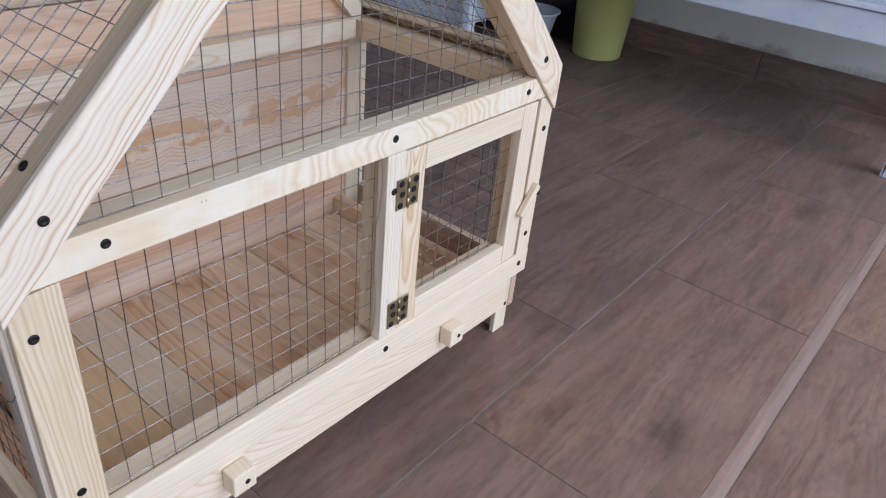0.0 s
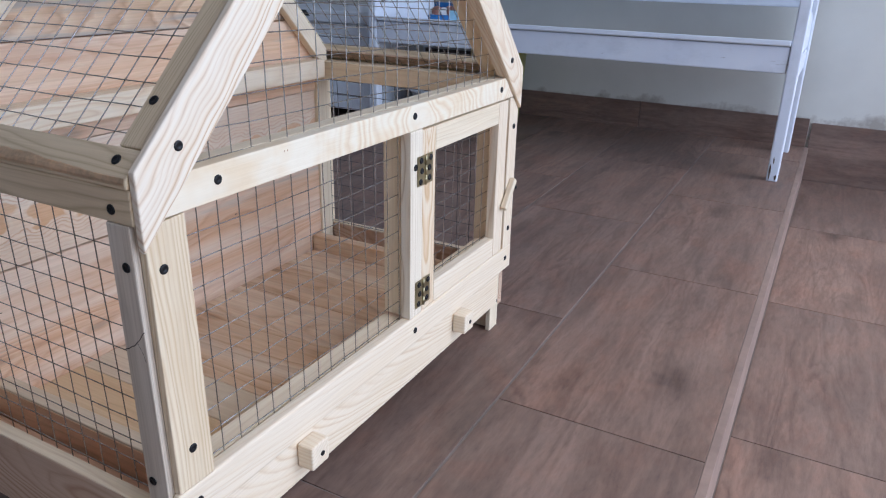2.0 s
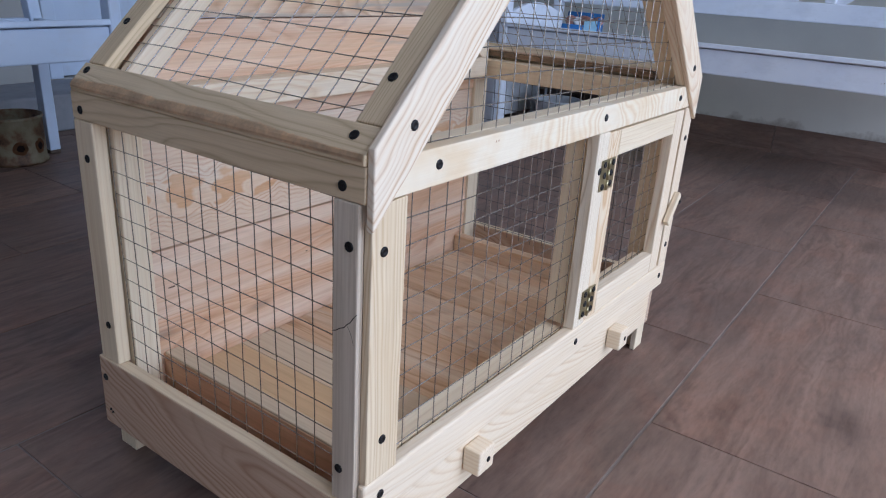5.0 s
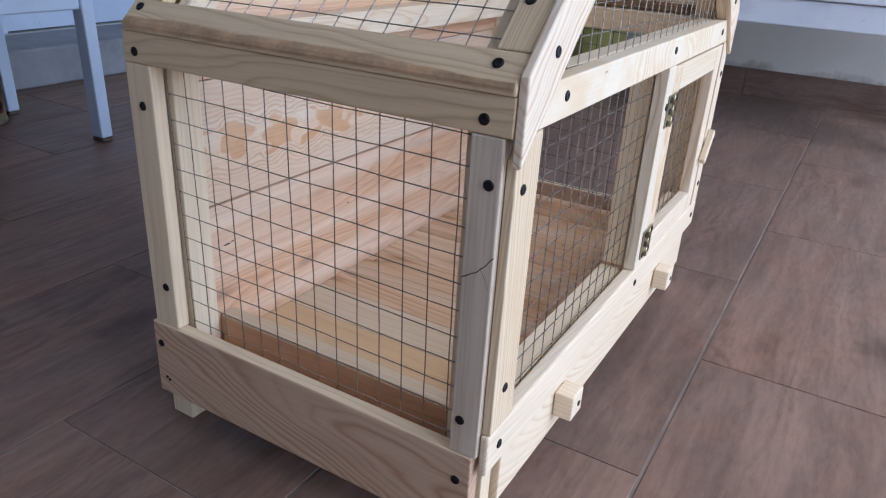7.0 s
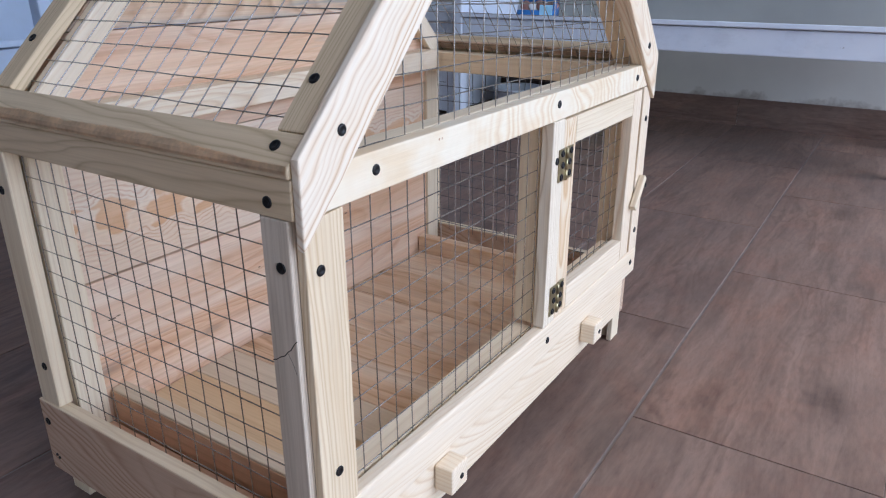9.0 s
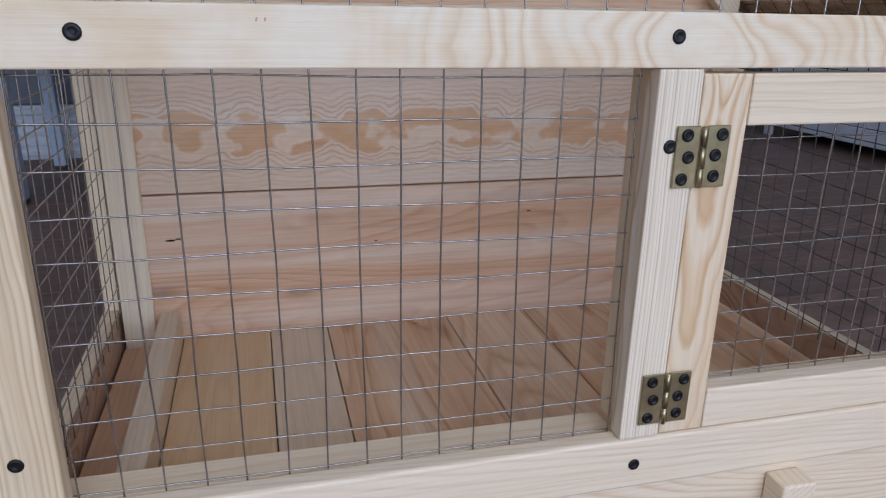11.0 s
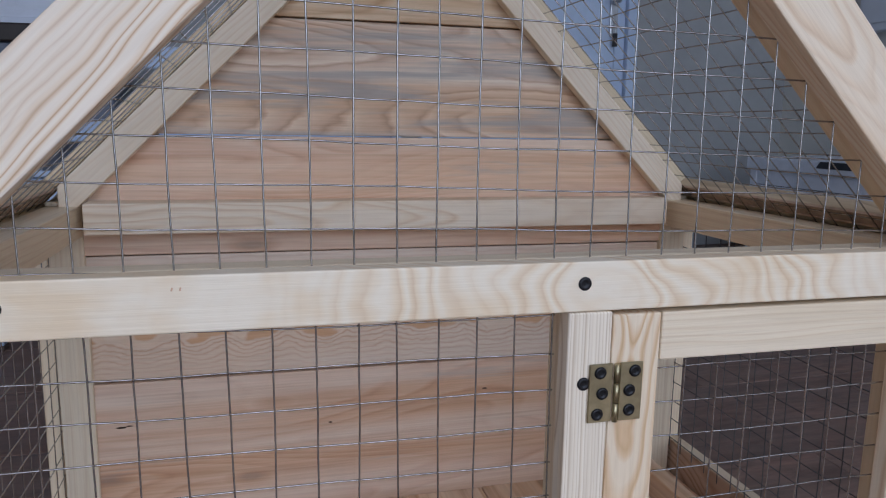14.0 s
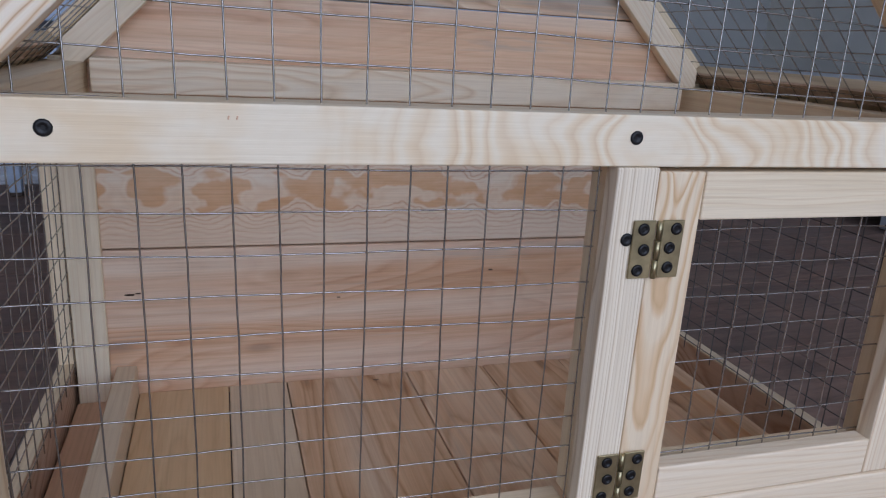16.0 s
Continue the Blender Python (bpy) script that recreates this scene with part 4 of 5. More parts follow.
def plan_board(name, outline, z, axis, mat, bevel=0.0012, top=None):
    """A board with an outline in plan, from z[0] up to z[1]; top gives the upper height at each corner where it is cut askew."""
    cx, cy = sum(p[0] for p in outline) / len(outline), sum(p[1] for p in outline) / len(outline)
    mid = Vector((cx, cy, (z[0] + z[1]) / 2))
    inv = AXES[axis].inverted()
    bm = bmesh.new()
    low = [bm.verts.new(inv @ (Vector((x, y, z[0])) - mid)) for x, y in outline]
    high = [bm.verts.new(inv @ (Vector((x, y, top(x) if top else z[1])) - mid)) for x, y in outline]
    bm.faces.new(low[::-1])
    bm.faces.new(high)
    for i in range(len(low)):
        j = (i + 1) % len(low)
        bm.faces.new((low[i], low[j], high[j], high[i]))
    bmesh.ops.recalc_face_normals(bm, faces=bm.faces)
    bmesh.ops.bevel(bm, geom=list(bm.edges), offset=bevel, segments=2, profile=0.5, affect="EDGES")
    return part(name, bm, mat, hutch, "", Matrix.Translation(mid - HO) @ AXES[axis])


RAFT_IN, RAFT_OUT = 0.2955, 0.363  # where the edges of the near rafter cross x = 0

# front frame; its ends lap over the side frames
inner_l, inner_r = LX1 + 0.0008, 2 * CX - LX1 - 0.0008
plan_board("bottom_rail", [(0.1195, FY0), (0.8935, FY0), (0.8935, LIP), (inner_r, LIP), (inner_r, FY1), (inner_l, FY1), (inner_l, LIP), (0.1195, LIP)], (0.122, 0.1655), "x", RAIL_FAINT, 0.0026)
cut = lambda x: min(0.4335, x + RAFT_IN - 0.0006)
plan_board("front_post", [(0.1220, FY0), (0.1380, FY0), (0.1655, FY0), (0.1655, FY1), (inner_l, FY1), (inner_l, LIP), (0.1220, LIP)], (0.166, 0.42), "z", POST_AMBER, 0.0012, cut)
cut_r = lambda x: min(0.4335, 2 * CX - x + RAFT_IN - 0.0006)
plan_board("front_post", [(0.8560, FY0), (0.8680, FY0), (0.8905, FY0), (0.8905, LIP), (inner_r, LIP), (inner_r, FY1), (0.8560, FY1)], (0.166, 0.42), "z", POST_PALE, 0.0012, cut_r)
hb("mullion", (0.538, 0.5695), (FY0, FY1), (0.166, 0.4335), "z", MULLION_PINE)
rail_pts = [(RAFT_IN - 0.434 + CX, 0.434), (-RAFT_IN + 0.434 - CX, 0.434), (-RAFT_IN + 0.4675 - CX, 0.4675), (RAFT_IN - 0.4675 + CX, 0.4675)]
rail_pts = [(-abs(u) + 0.0006 if u < 0 else abs(u) - 0.0006, v) for u, v in sorted(rail_pts, key=lambda p: (p[1], p[0] if p[1] < 0.45 else -p[0]))]
part("top_rail", prism_bm([(u, v - 0.4505) for u, v in rail_pts], FY1 - FY0, 0.0012), RAIL_FIGURED, hutch, "", Matrix.Translation((0, FY0 - HO.y, 0.4505)))


def rafter(name, side, layers, mat=PINE, end=None):
    """A sloping board of the gable at 45 degrees, in layers (y0, y1, in_off, out_off, foot); the offsets say where its edges cross x = 0 on the near side."""
    c = CX if end is None else end
    first = layers[0]
    mid = Vector(((first[4] + c) / 2, (first[4] + c) / 2 + (first[2] + first[3]) / 2))
    s = math.sqrt(0.5)
    bm = bmesh.new()
    for y0, y1, in_off, out_off, foot in layers:
        pts = [(foot, foot + in_off), (c, c + in_off), (c, c + out_off), (foot, foot + out_off)]
        local = [((x - mid.x) * s + (z - mid.y) * s, -(x - mid.x) * s + (z - mid.y) * s) for x, z in pts]
        if side == "right":
            local = [(-u, v) for u, v in local][::-1]
        piece = prism_bm(local, y1 - y0, 0.0014)
        me = bpy.data.meshes.new("piece")
        bmesh.ops.translate(piece, verts=piece.verts[:], vec=(0, y0 - first[0], 0))
        piece.to_mesh(me)
        piece.free()
        bm.from_mesh(me)
        bpy.data.meshes.remove(me)
    x = mid.x if side == "left" else 2 * CX - mid.x
    m = Matrix.Translation((x, first[0], mid.y)) @ pose(0, 0, 0, 0, -45 if side == "left" else 45, 0)
    return part(name, bm, mat, hutch, "", Matrix.Translation(-HO) @ m)


for side in ("left", "right"):
    rafter("front_rafter", side, [(0.4745, 0.4822, RAFT_IN, RAFT_OUT, 0.1165), (0.4822, FY1, RAFT_IN + 0.0005, 0.339, 0.134)], RAFTER_STRIPED if side == "left" else RAFTER_SWIRL)
    rafter("inner_rafter", side, [(0.501, 0.530, 0.312, 0.334, 0.152)], PINE_STRAIGHT)
    rafter("back_rafter", side, [(0.852, 0.8675, 0.2970, 0.3362, 0.150)], RAIL_FAINT)
    rafter("outer_back_rafter", side, [(0.889, 0.905, 0.2965, 0.335, 0.1335)], PINE_STRAIGHT)

# arched plate at the peak
arch = [(-0.0715, 0.7285)] + [(0.0620 * math.sin(a), 0.7280 + 0.0185 * math.cos(a)) for a in np.linspace(-1.45, 1.45, 17)] + [(0.0715, 0.7285), (0.0715, 0.796), (0.0, 0.866), (-0.0715, 0.796)]
part("peak_plate", prism_bm([(u, v - 0.79) for u, v in arch], 0.0118, 0.0008), PINE, hutch, "arched pine plate at the peak", Matrix.Translation((-0.004, 0.4625 - HO.y, 0.79)))


LEDGER = wood("red_brown_ledger", (0.72, 0.48, 0.33), (0.66, 0.43, 0.295), (0.54, 0.335, 0.22), ring=50, tilt=0.03, waver=0.01, contrast=0.8)
BARK = plain("red_brown_bark", (0.58, 0.40, 0.28), 0.9, 0.0, 160, 0.4, 0.35)
EAVE1 = 0.0312                     # upper edge of the eave board, up the slope


# frames on the two long sides and on the roof slopes
def side_frame(side):
    left = side == "left"
    f = (lambda x: x) if left else mirror
    foot = LEFT_FOOT if left else RIGHT_FOOT
    hb("side_top_rail", f((LX0, LX1)), (0.4828, BACK1), (0.434, 0.4643), "y", PINE_TAN)
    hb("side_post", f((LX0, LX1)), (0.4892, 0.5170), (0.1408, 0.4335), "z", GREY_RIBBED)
    hb("side_post", f((LX0, LX1)), (BACK0, BACK1), (0.1408, 0.4335), "z", PINE_STRAIGHT)
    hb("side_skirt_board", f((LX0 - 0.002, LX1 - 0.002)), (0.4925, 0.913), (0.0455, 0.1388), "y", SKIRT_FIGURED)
    # thin pale strip, brightness of the upward edge put into its colour
    hb("skirt_top_edge", f((LX0 - 0.0016, LX1 - 0.0024)), (0.4930, 0.9125), (0.1388, 0.1403), "y", PINE_STRAIGHT, label="pale strip for the lit top edge of the skirt", bevel=0.0004)
    # inner corner posts that go down as legs
    hb("corner_post", f((0.1355, 0.1548)), (0.4995, 0.531), (foot, 0.466), "z", PINE_STRAIGHT)
    hb("leg_block", f((0.1355, 0.1550)), (0.4900, 0.4990), (0.0612, 0.1214), "z", PINE_STRAIGHT)
    hb("leg_block", f((0.1355, 0.1680)), (0.4900, 0.4990), (foot, 0.0608), "z", PINE_STRAIGHT)
    hb("corner_post", f((0.1345, 0.1680)), (0.8640, 0.8860), (0.070, 0.470), "z", PINE_STRAIGHT)
    hb("back_leg", f((0.1345, 0.1595)), (0.8875, 0.9210), (foot, 0.425), "z", PINE_STRAIGHT)
    hb("inner_ledge", f((0.1330, 0.1680)), (0.5315, 0.8630), (0.078, 0.098), "y", LEDGER)
    hb("inner_side_rail", f((0.1355, 0.1685)), (0.5315, 0.8630), (0.434, 0.466), "y", PINE_STRAIGHT)
    # roof: boards lie on the slope, 45 degrees
    sgn = 1 if left else -1

    def on_slope(name, s0, s1, y0, y1, axis, lift=0.0, thick=0.0135, mat=PINE):
        """A board on the roof slope from s0 to s1 up the slope from the eave."""
        base = Vector((0.122, 0, 0.4615)) if left else Vector((2 * CX - 0.122, 0, 0.4615))
        up = Vector((sgn, 0, 1)).normalized()
        nrm = Vector((-sgn, 0, 1)).normalized()
        c = base + up * (s0 + s1) / 2 + nrm * (lift + thick / 2) + Vector((0, (y0 + y1) / 2, 0)) - HO
        rot = Matrix((up, Vector((0, 1, 0)), up.cross(Vector((0, 1, 0))))).transposed().to_4x4()
        if axis == "y":
            rot = rot @ pose(0, 0, 0, 0, 0, 90)
            bm = box_bm(y1 - y0, s1 - s0, thick, 0.002)
        else:
            bm = box_bm(s1 - s0, y1 - y0, thick, 0.0014)
        part(name, bm, mat, hutch, "", Matrix.Translation(c) @ rot)

    # the eave board has its outer edge cut upright over the side rail
    ends = [(0.1142, 0.4727), (0.1345, 0.4930), (0.1440, 0.4835), (0.1252, 0.4647), (0.1142, 0.4647)]
    if not left:
        ends = [(2 * CX - x, z) for x, z in ends]
    mid = Vector((ends[2][0], 0.693, 0.478))
    inv = AXES["y"].inverted()
    bm = bmesh.new()
    loops = [[bm.verts.new(inv @ (Vector((x, y, z)) - mid)) for x, z in ends] for y in (0.4830, 0.903)]
    bm.faces.new(loops[0])
    bm.faces.new(loops[1][::-1])
    for i in range(5):
        bm.faces.new((loops[0][(i + 1) % 5], loops[0][i], loops[1][i], loops[1][(i + 1) % 5]))
    bmesh.ops.recalc_face_normals(bm, faces=bm.faces)
    bmesh.ops.bevel(bm, geom=list(bm.edges), offset=0.0015, segments=2, profile=0.5, affect="EDGES")
    part("eave_board", bm, PINE_TAN, hutch, "", Matrix.Translation(mid - HO) @ AXES["y"])
    on_slope("bark_underside", 0.0138, EAVE1 - 0.0005, 0.529, 0.868, "y", -0.0008, 0.0007, BARK)
    on_slope("roof_edge_board", EAVE1 + 0.0006, 0.52, 0.4830, 0.5115, "x", mat=PINE_TAN)
    on_slope("roof_edge_board", EAVE1 + 0.0006, 0.52, 0.868, 0.899, "x", mat=PINE_TAN)
    on_slope("ridge_board", 0.5205, 0.5470, 0.4830, 0.899, "y")


side_frame("left")
side_frame("right")

# bark-brown wane along the lower edge of the near eave board
WANE = plain("brown_waney_edge", (0.86, 0.64, 0.42), 0.8, 0.0, 260, 0.25, 0.2)
up, nrm = Vector((1, 0, 1)).normalized(), Vector((-1, 0, 1)).normalized()
corner = Vector((0.1140, 0, 0.4727)) + nrm * 0.0003
bm = bmesh.new()
rows = []
for i in range(161):
    y = 0.4850 + 0.416 * i / 160
    grow = min(1.0, max(0.0, (y - 0.52) / 0.10))
    lip = 0.0008 + 0.0050 * grow + 0.0030 * noise.noise(Vector((y * 14, 0, 0))) * grow + 0.0022 * noise.noise(Vector((y * 90, 3, 0))) * grow + 0.0010 * noise.noise(Vector((y * 420, 5, 0)))
    base_pt = corner + Vector((0, y, 0)) - HO
    rows.append([bm.verts.new(base_pt + v) for v in (Vector((-0.0003, 0, -0.0045)), Vector((-0.0004, 0, -0.0020)), up * 0.0014 + nrm * 0.0001, up * (0.0014 + max(0.0004, lip)) + nrm * 0.0002)])
for a, b in zip(rows, rows[1:]):
    for k in range(3):
        bm.faces.new((a[k], b[k], b[k + 1], a[k + 1]))
bmesh.ops.solidify(bm, geom=bm.faces[:], thickness=0.0003)
part("waney_edge", bm, WANE, hutch, "rough brown bark edge")

# two small staple marks on the top rail
for x in (0.2960, 0.3005):
    part("staple_mark", box_bm(0.0010, 0.0006, 0.0022, 0.0002, 1), LEDGER, hutch, "", Matrix.Translation(Vector((x, FY0 - 0.0002, 0.4597)) - HO) @ pose(0, 0, 0, 0, 15, 0))

# dark crack in the near side post
CRACK = plain("dark_crack", (0.035, 0.025, 0.02), 0.9, 0.0, 200, 0.3, 0.0)
for line in ([(0.5168, 0.3150), (0.5125, 0.3168), (0.508, 0.3202), (0.5035, 0.3222), (0.500, 0.3265), (0.4965, 0.3292), (0.4930, 0.3345), (0.4895, 0.3385)], [(0.5005, 0.3262), (0.497, 0.321), (0.4945, 0.316), (0.4925, 0.309)]):
    part("crack", tube(bmesh.new(), [Vector((LX0 + 0.0001, y, z)) - HO for y, z in line], 0.0005 if len(line) > 4 else 0.00022, 5), CRACK, hutch, "dark crack in the post")

# inner frame round the front openings
hb("inner_mullion", (0.5445, 0.5695), (0.4995, 0.527), (0.166, 0.4335), "z", PINE_STRAIGHT)
hb("inner_bottom_rail", (0.1555, 0.5435), (0.4995, 0.528), (0.130, 0.1625), "x", PINE_STRAIGHT)
hb("inner_door_post", (0.8405, 0.8500), (0.4995, 0.531), (0.166, 0.4335), "z", PINE_STRAIGHT)
hb("inner_top_rail", (0.1690, 0.8370), (0.4995, 0.520), (0.434, 0.4670), "x", PINE_STRAIGHT)

# back wall of boards, rail across the back
back_joints = [0.092, 0.2712, 0.4115, 0.5390, 0.6635, 0.80]
BK = 0.8685
for i, (z0, z1) in enumerate(zip(back_joints, back_joints[1:])):
    lim = lambda z: min(0.3392, max(0.02, CX - (z - 0.335)))
    half0, half1 = lim(z0), lim(z1)
    y0 = BK + (0.0025 if i % 2 else 0.0)
    pts = [(-half0, z0 + 0.0008), (half0, z0 + 0.0008), (half1, z1 - 0.0008), (-half1, z1 - 0.0008)]
    if z0 < 0.47 < z1:
        pts = [(-half0, z0 + 0.0008), (half0, z0 + 0.0008), (half0, 0.49), (half1, z1 - 0.0008), (-half1, z1 - 0.0008), (-half0, 0.49)]
    zm = (z0 + z1) / 2
    part("back_plank", prism_bm([(u, v - zm) for u, v in pts], 0.018, 0.0012), (PANEL_SALMON, PANEL_EYES, PANEL_SALMON, PANEL_STAINED, PANEL_AMBER)[i], hutch, "", Matrix.Translation((0, y0 - HO.y, zm)))
KNOT = plain("dark_knot", (0.24, 0.145, 0.09), 0.6, 0.0, 300, 0.6, 0.2)


def knot(name, at, facing, w, h):
    """A small dark knot, flush in the face of a board."""
    bm = bmesh.new()
    rim = [bm.verts.new((w * math.cos(a) * (1 + 0.2 * math.sin(3 * a + w * 900)), h * math.sin(a) * (1 + 0.15 * math.cos(2 * a)), 0.0)) for a in np.linspace(0, math.tau, 15)[:-1]]
    bm.faces.new(rim)
    bmesh.ops.solidify(bm, geom=bm.faces[:], thickness=0.0004)
    part(name, bm, KNOT, hutch, "small dark knot in the board", Matrix.Translation(Vector(at) - HO) @ Vector(facing).to_track_quat("Z", "Y").to_matrix().to_4x4())


for x, z, w, h in ((0.193, 0.2202, 0.0052, 0.0013), (0.201, 0.2215, 0.0030, 0.0009), (0.420, 0.206, 0.0022, 0.0010), (0.610, 0.233, 0.0030, 0.0012)):
    knot("knot", (x, BK - 0.0003, z), (0, -1, 0), w, h)
knot("knot", (0.4646, 0.8500, 0.1032), (0, 0, 1), 0.0034, 0.0022)
knot("knot", (0.700, 0.640, 0.1032), (0, 0, 1), 0.0022, 0.0030)
hb("back_rail", (0.1755, 0.8260), (0.834, 0.8665), (0.439, 0.4708), "x", PINE_SOFT)

# sliding tray with pulls under the bottom rail
DO = Vector((0.505, 0.4905, 0.0915))
drawer = part("drawer", box_bm(0.690, 0.014, 0.060, 0.0014), DRAWER_PINE, hutch, "pine drawer front", Matrix.Translation(DO - HO))
for kx in (0.3045, 0.6905):
    knob = hb("drawer_pull", (kx - 0.0155, kx + 0.0155), (0.4605, 0.4828), (0.0845, 0.1155), "y", RAIL_FAINT, drawer, at=DO, bevel=0.002)
    s = part("screw", lathe_bm([(0.0034, 0), (0.0034, 0.0008), (0.002, 0.0011)], 12), SCREW, knob)
    s.matrix_basis = knob.matrix_basis.inverted() @ Matrix.Translation(Vector((kx + 0.003, 0.4604, 0.0995)) - DO) @ pose(0, 0, 0, 90, 0, 0)
hb("tray_side", (0.1745, 0.1955), (0.5325, 0.8670), (0.088, 0.137), "y", TRAY_PALE, drawer, at=DO)
hb("tray_side", (0.8085, 0.8295), (0.5325, 0.8665), (0.088, 0.132), "y", TRAY, drawer, at=DO)
hb("tray_side_face", (0.1733, 0.1744), (0.5330, 0.8660), (0.090, 0.134), "y", LEDGER, drawer, at=DO, bevel=0.0002)
edges = [0.1960, 0.2930, 0.3595, 0.507, 0.609, 0.716, 0.8080]
for k, (x0, x1) in enumerate(zip(edges, edges[1:])):
    hb("tray_plank", (x0 + 0.0006, x1 - 0.0006), (0.517, 0.8675), (0.086, 0.1015 + 0.0012 * ((x0 * 977) % 1)), "y", (TRAY_AMBER, TRAY_PALE, TRAY, TRAY, TRAY, TRAY)[k], drawer, at=DO)

# hinged door
DR = Vector((0.5885, 0.489, 0.2987))
door = part("door", box_bm(0.264, 0.016, 0.036, 0.0014), STILE_FLAME, hutch, "small mesh door hung on two hinges", Matrix.Translation(DR - HO) @ AXES["z"])


def hd(name, x, y, z, axis, mat=PINE, bevel=0.0014):
    ob = board(name, x, y, z, axis, mat, door, bevel, "", DR)
    ob.matrix_basis = AXES["z"].inverted() @ ob.matrix_basis
    return ob


hd("door_stile", (0.8155, 0.8505), (0.481, 0.497), (0.1667, 0.4307), "z", POST_PALE)
hd("door_top_rail", (0.6072, 0.815), (0.481, 0.497), (0.3967, 0.4307), "x", PINE_STRAIGHT)
hd("door_bottom_rail", (0.6072, 0.815), (0.481, 0.497), (0.1667, 0.1997), "x", RAIL_FAINT)
hd("door_inner_batten", (0.6065, 0.815), (0.4995, 0.514), (0.401, 0.429), "x", PINE_STRAIGHT)
hd("door_inner_batten", (0.6065, 0.815), (0.4995, 0.514), (0.168, 0.195), "x", PINE_STRAIGHT)
hd("door_inner_batten", (0.574, 0.601), (0.4995, 0.514), (0.168, 0.429), "z", PINE_STRAIGHT)


# hinges
def hinge(x, z):
    o = Vector((x, 0.4795, z))
    h = thing("hinge", o - HO, "", "")
    h.parent = hutch
    h["label"] = "aged brass butt hinge with black screws"
    for sx, spots in ((-1, ((0.0120, 0.0145), (0.0100, 0.0000), (0.0130, -0.0145))), (1, ((0.0135, 0.0145), (0.0100, 0.0010), (0.0105, -0.0130)))):
        part("leaf", box_bm(0.0170, 0.0016, 0.041, 0.0005, 1, at=(sx * 0.0112, -0.0008, 0)), BRASS, h)
        for dx, zz in spots:
            part("screw", lathe_bm([(0.0043, 0), (0.0043, 0.0006), (0.0034, 0.0013), (0.0021, 0.0013), (0.0016, 0.0004)], 16), SCREW, h, "", Matrix.Translation((sx * dx, -0.0016, zz)) @ pose(0, 0, 0, 90, 0, 0))
    for k in range(3):
        bm = tube(bmesh.new(), [(0, -0.002, -0.0205 + k * 0.0138), (0, -0.002, -0.0075 + k * 0.0138)], 0.0019, 12)
        part("knuckle", bm, BRASS, h)


hinge(0.5735, 0.3775)
hinge(0.5702, 0.1985)

# turn latch on the right post
part("turn_latch", box_bm(0.058, 0.010, 0.013, 0.002), PINE_STRAIGHT, hutch, "small turned pine latch", Matrix.Translation(Vector((0.8575, 0.4748, 0.2690)) - HO) @ pose(0, 0, 0, 0, -50, 0))


# screws
def screw(at, normal, size=1.0):
    bm = lathe_bm([(0.0046 * size, -0.0006), (0.0046 * size, 0.0006), (0.0040 * size, 0.0012), (0.0024 * size, 0.0013), (0.0013 * size, 0.0004)], 14)
    q = Vector(normal).to_track_quat("Z", "Y").to_matrix().to_4x4()
    part("screw", bm, SCREW, hutch, "", Matrix.Translation(Vector(at) - HO) @ q)


F = (0, -1, 0)
for x, z in ((0.2060, 0.4525), (0.5480, 0.4529), (0.8171, 0.4515), (0.1368, 0.3915), (0.1427, 0.2071), (0.5520, 0.1434), (0.1430, 0.1456), (0.8690, 0.1450), (0.8750, 0.3832), (0.8740, 0.2011)):
    screw((x, FY0, z), F)
screw((0.1620, 0.4745, 0.4924), F)
screw((0.8400, 0.4745, 0.4950), F)
screw((0.8745, 0.4698, 0.2780), F, 0.8)
screw((0.5505, FY0, 0.3845), F)
screw((0.862, 0.4900, 0.0600), F, 0.8)
for sx, nx in ((LX0, -1), (RIGHT, 1)):
    for y, z in ((0.507, 0.4453), (0.499, 0.3962), (0.5080, 0.1763), (0.891, 0.4452), (0.888, 0.3922), (0.885, 0.1902), (0.902, 0.1132), (0.507, 0.1110)):
        screw((sx + (0.002 * nx if z < 0.14 else 0), y, z), (nx, 0, 0))
    for y, z in ((0.8985, 0.0680), (0.8945, 0.0655)):
        screw((sx + 0.002 * nx, y, z), (nx, 0, 0), 0.42)
s2 = math.sqrt(0.5)
for sgn in (1, -1):
    for s, y in ((0.0190, 0.5045), (0.0215, 0.890), (0.0770, 0.502), (0.0910, 0.887), (0.40, 0.502), (0.40, 0.887)):
        p = Vector((CX - sgn * (CX - 0.122), 0, 0.4615)) + Vector((sgn, 0, 1)) * s2 * s + Vector((-sgn, 0, 1)) * s2 * 0.0135
        screw((p.x, y, p.z), (-sgn, 0, 1))
screw((CX + 0.046, 0.4625, 0.785), F)
screw((CX - 0.054, 0.4625, 0.785), F)


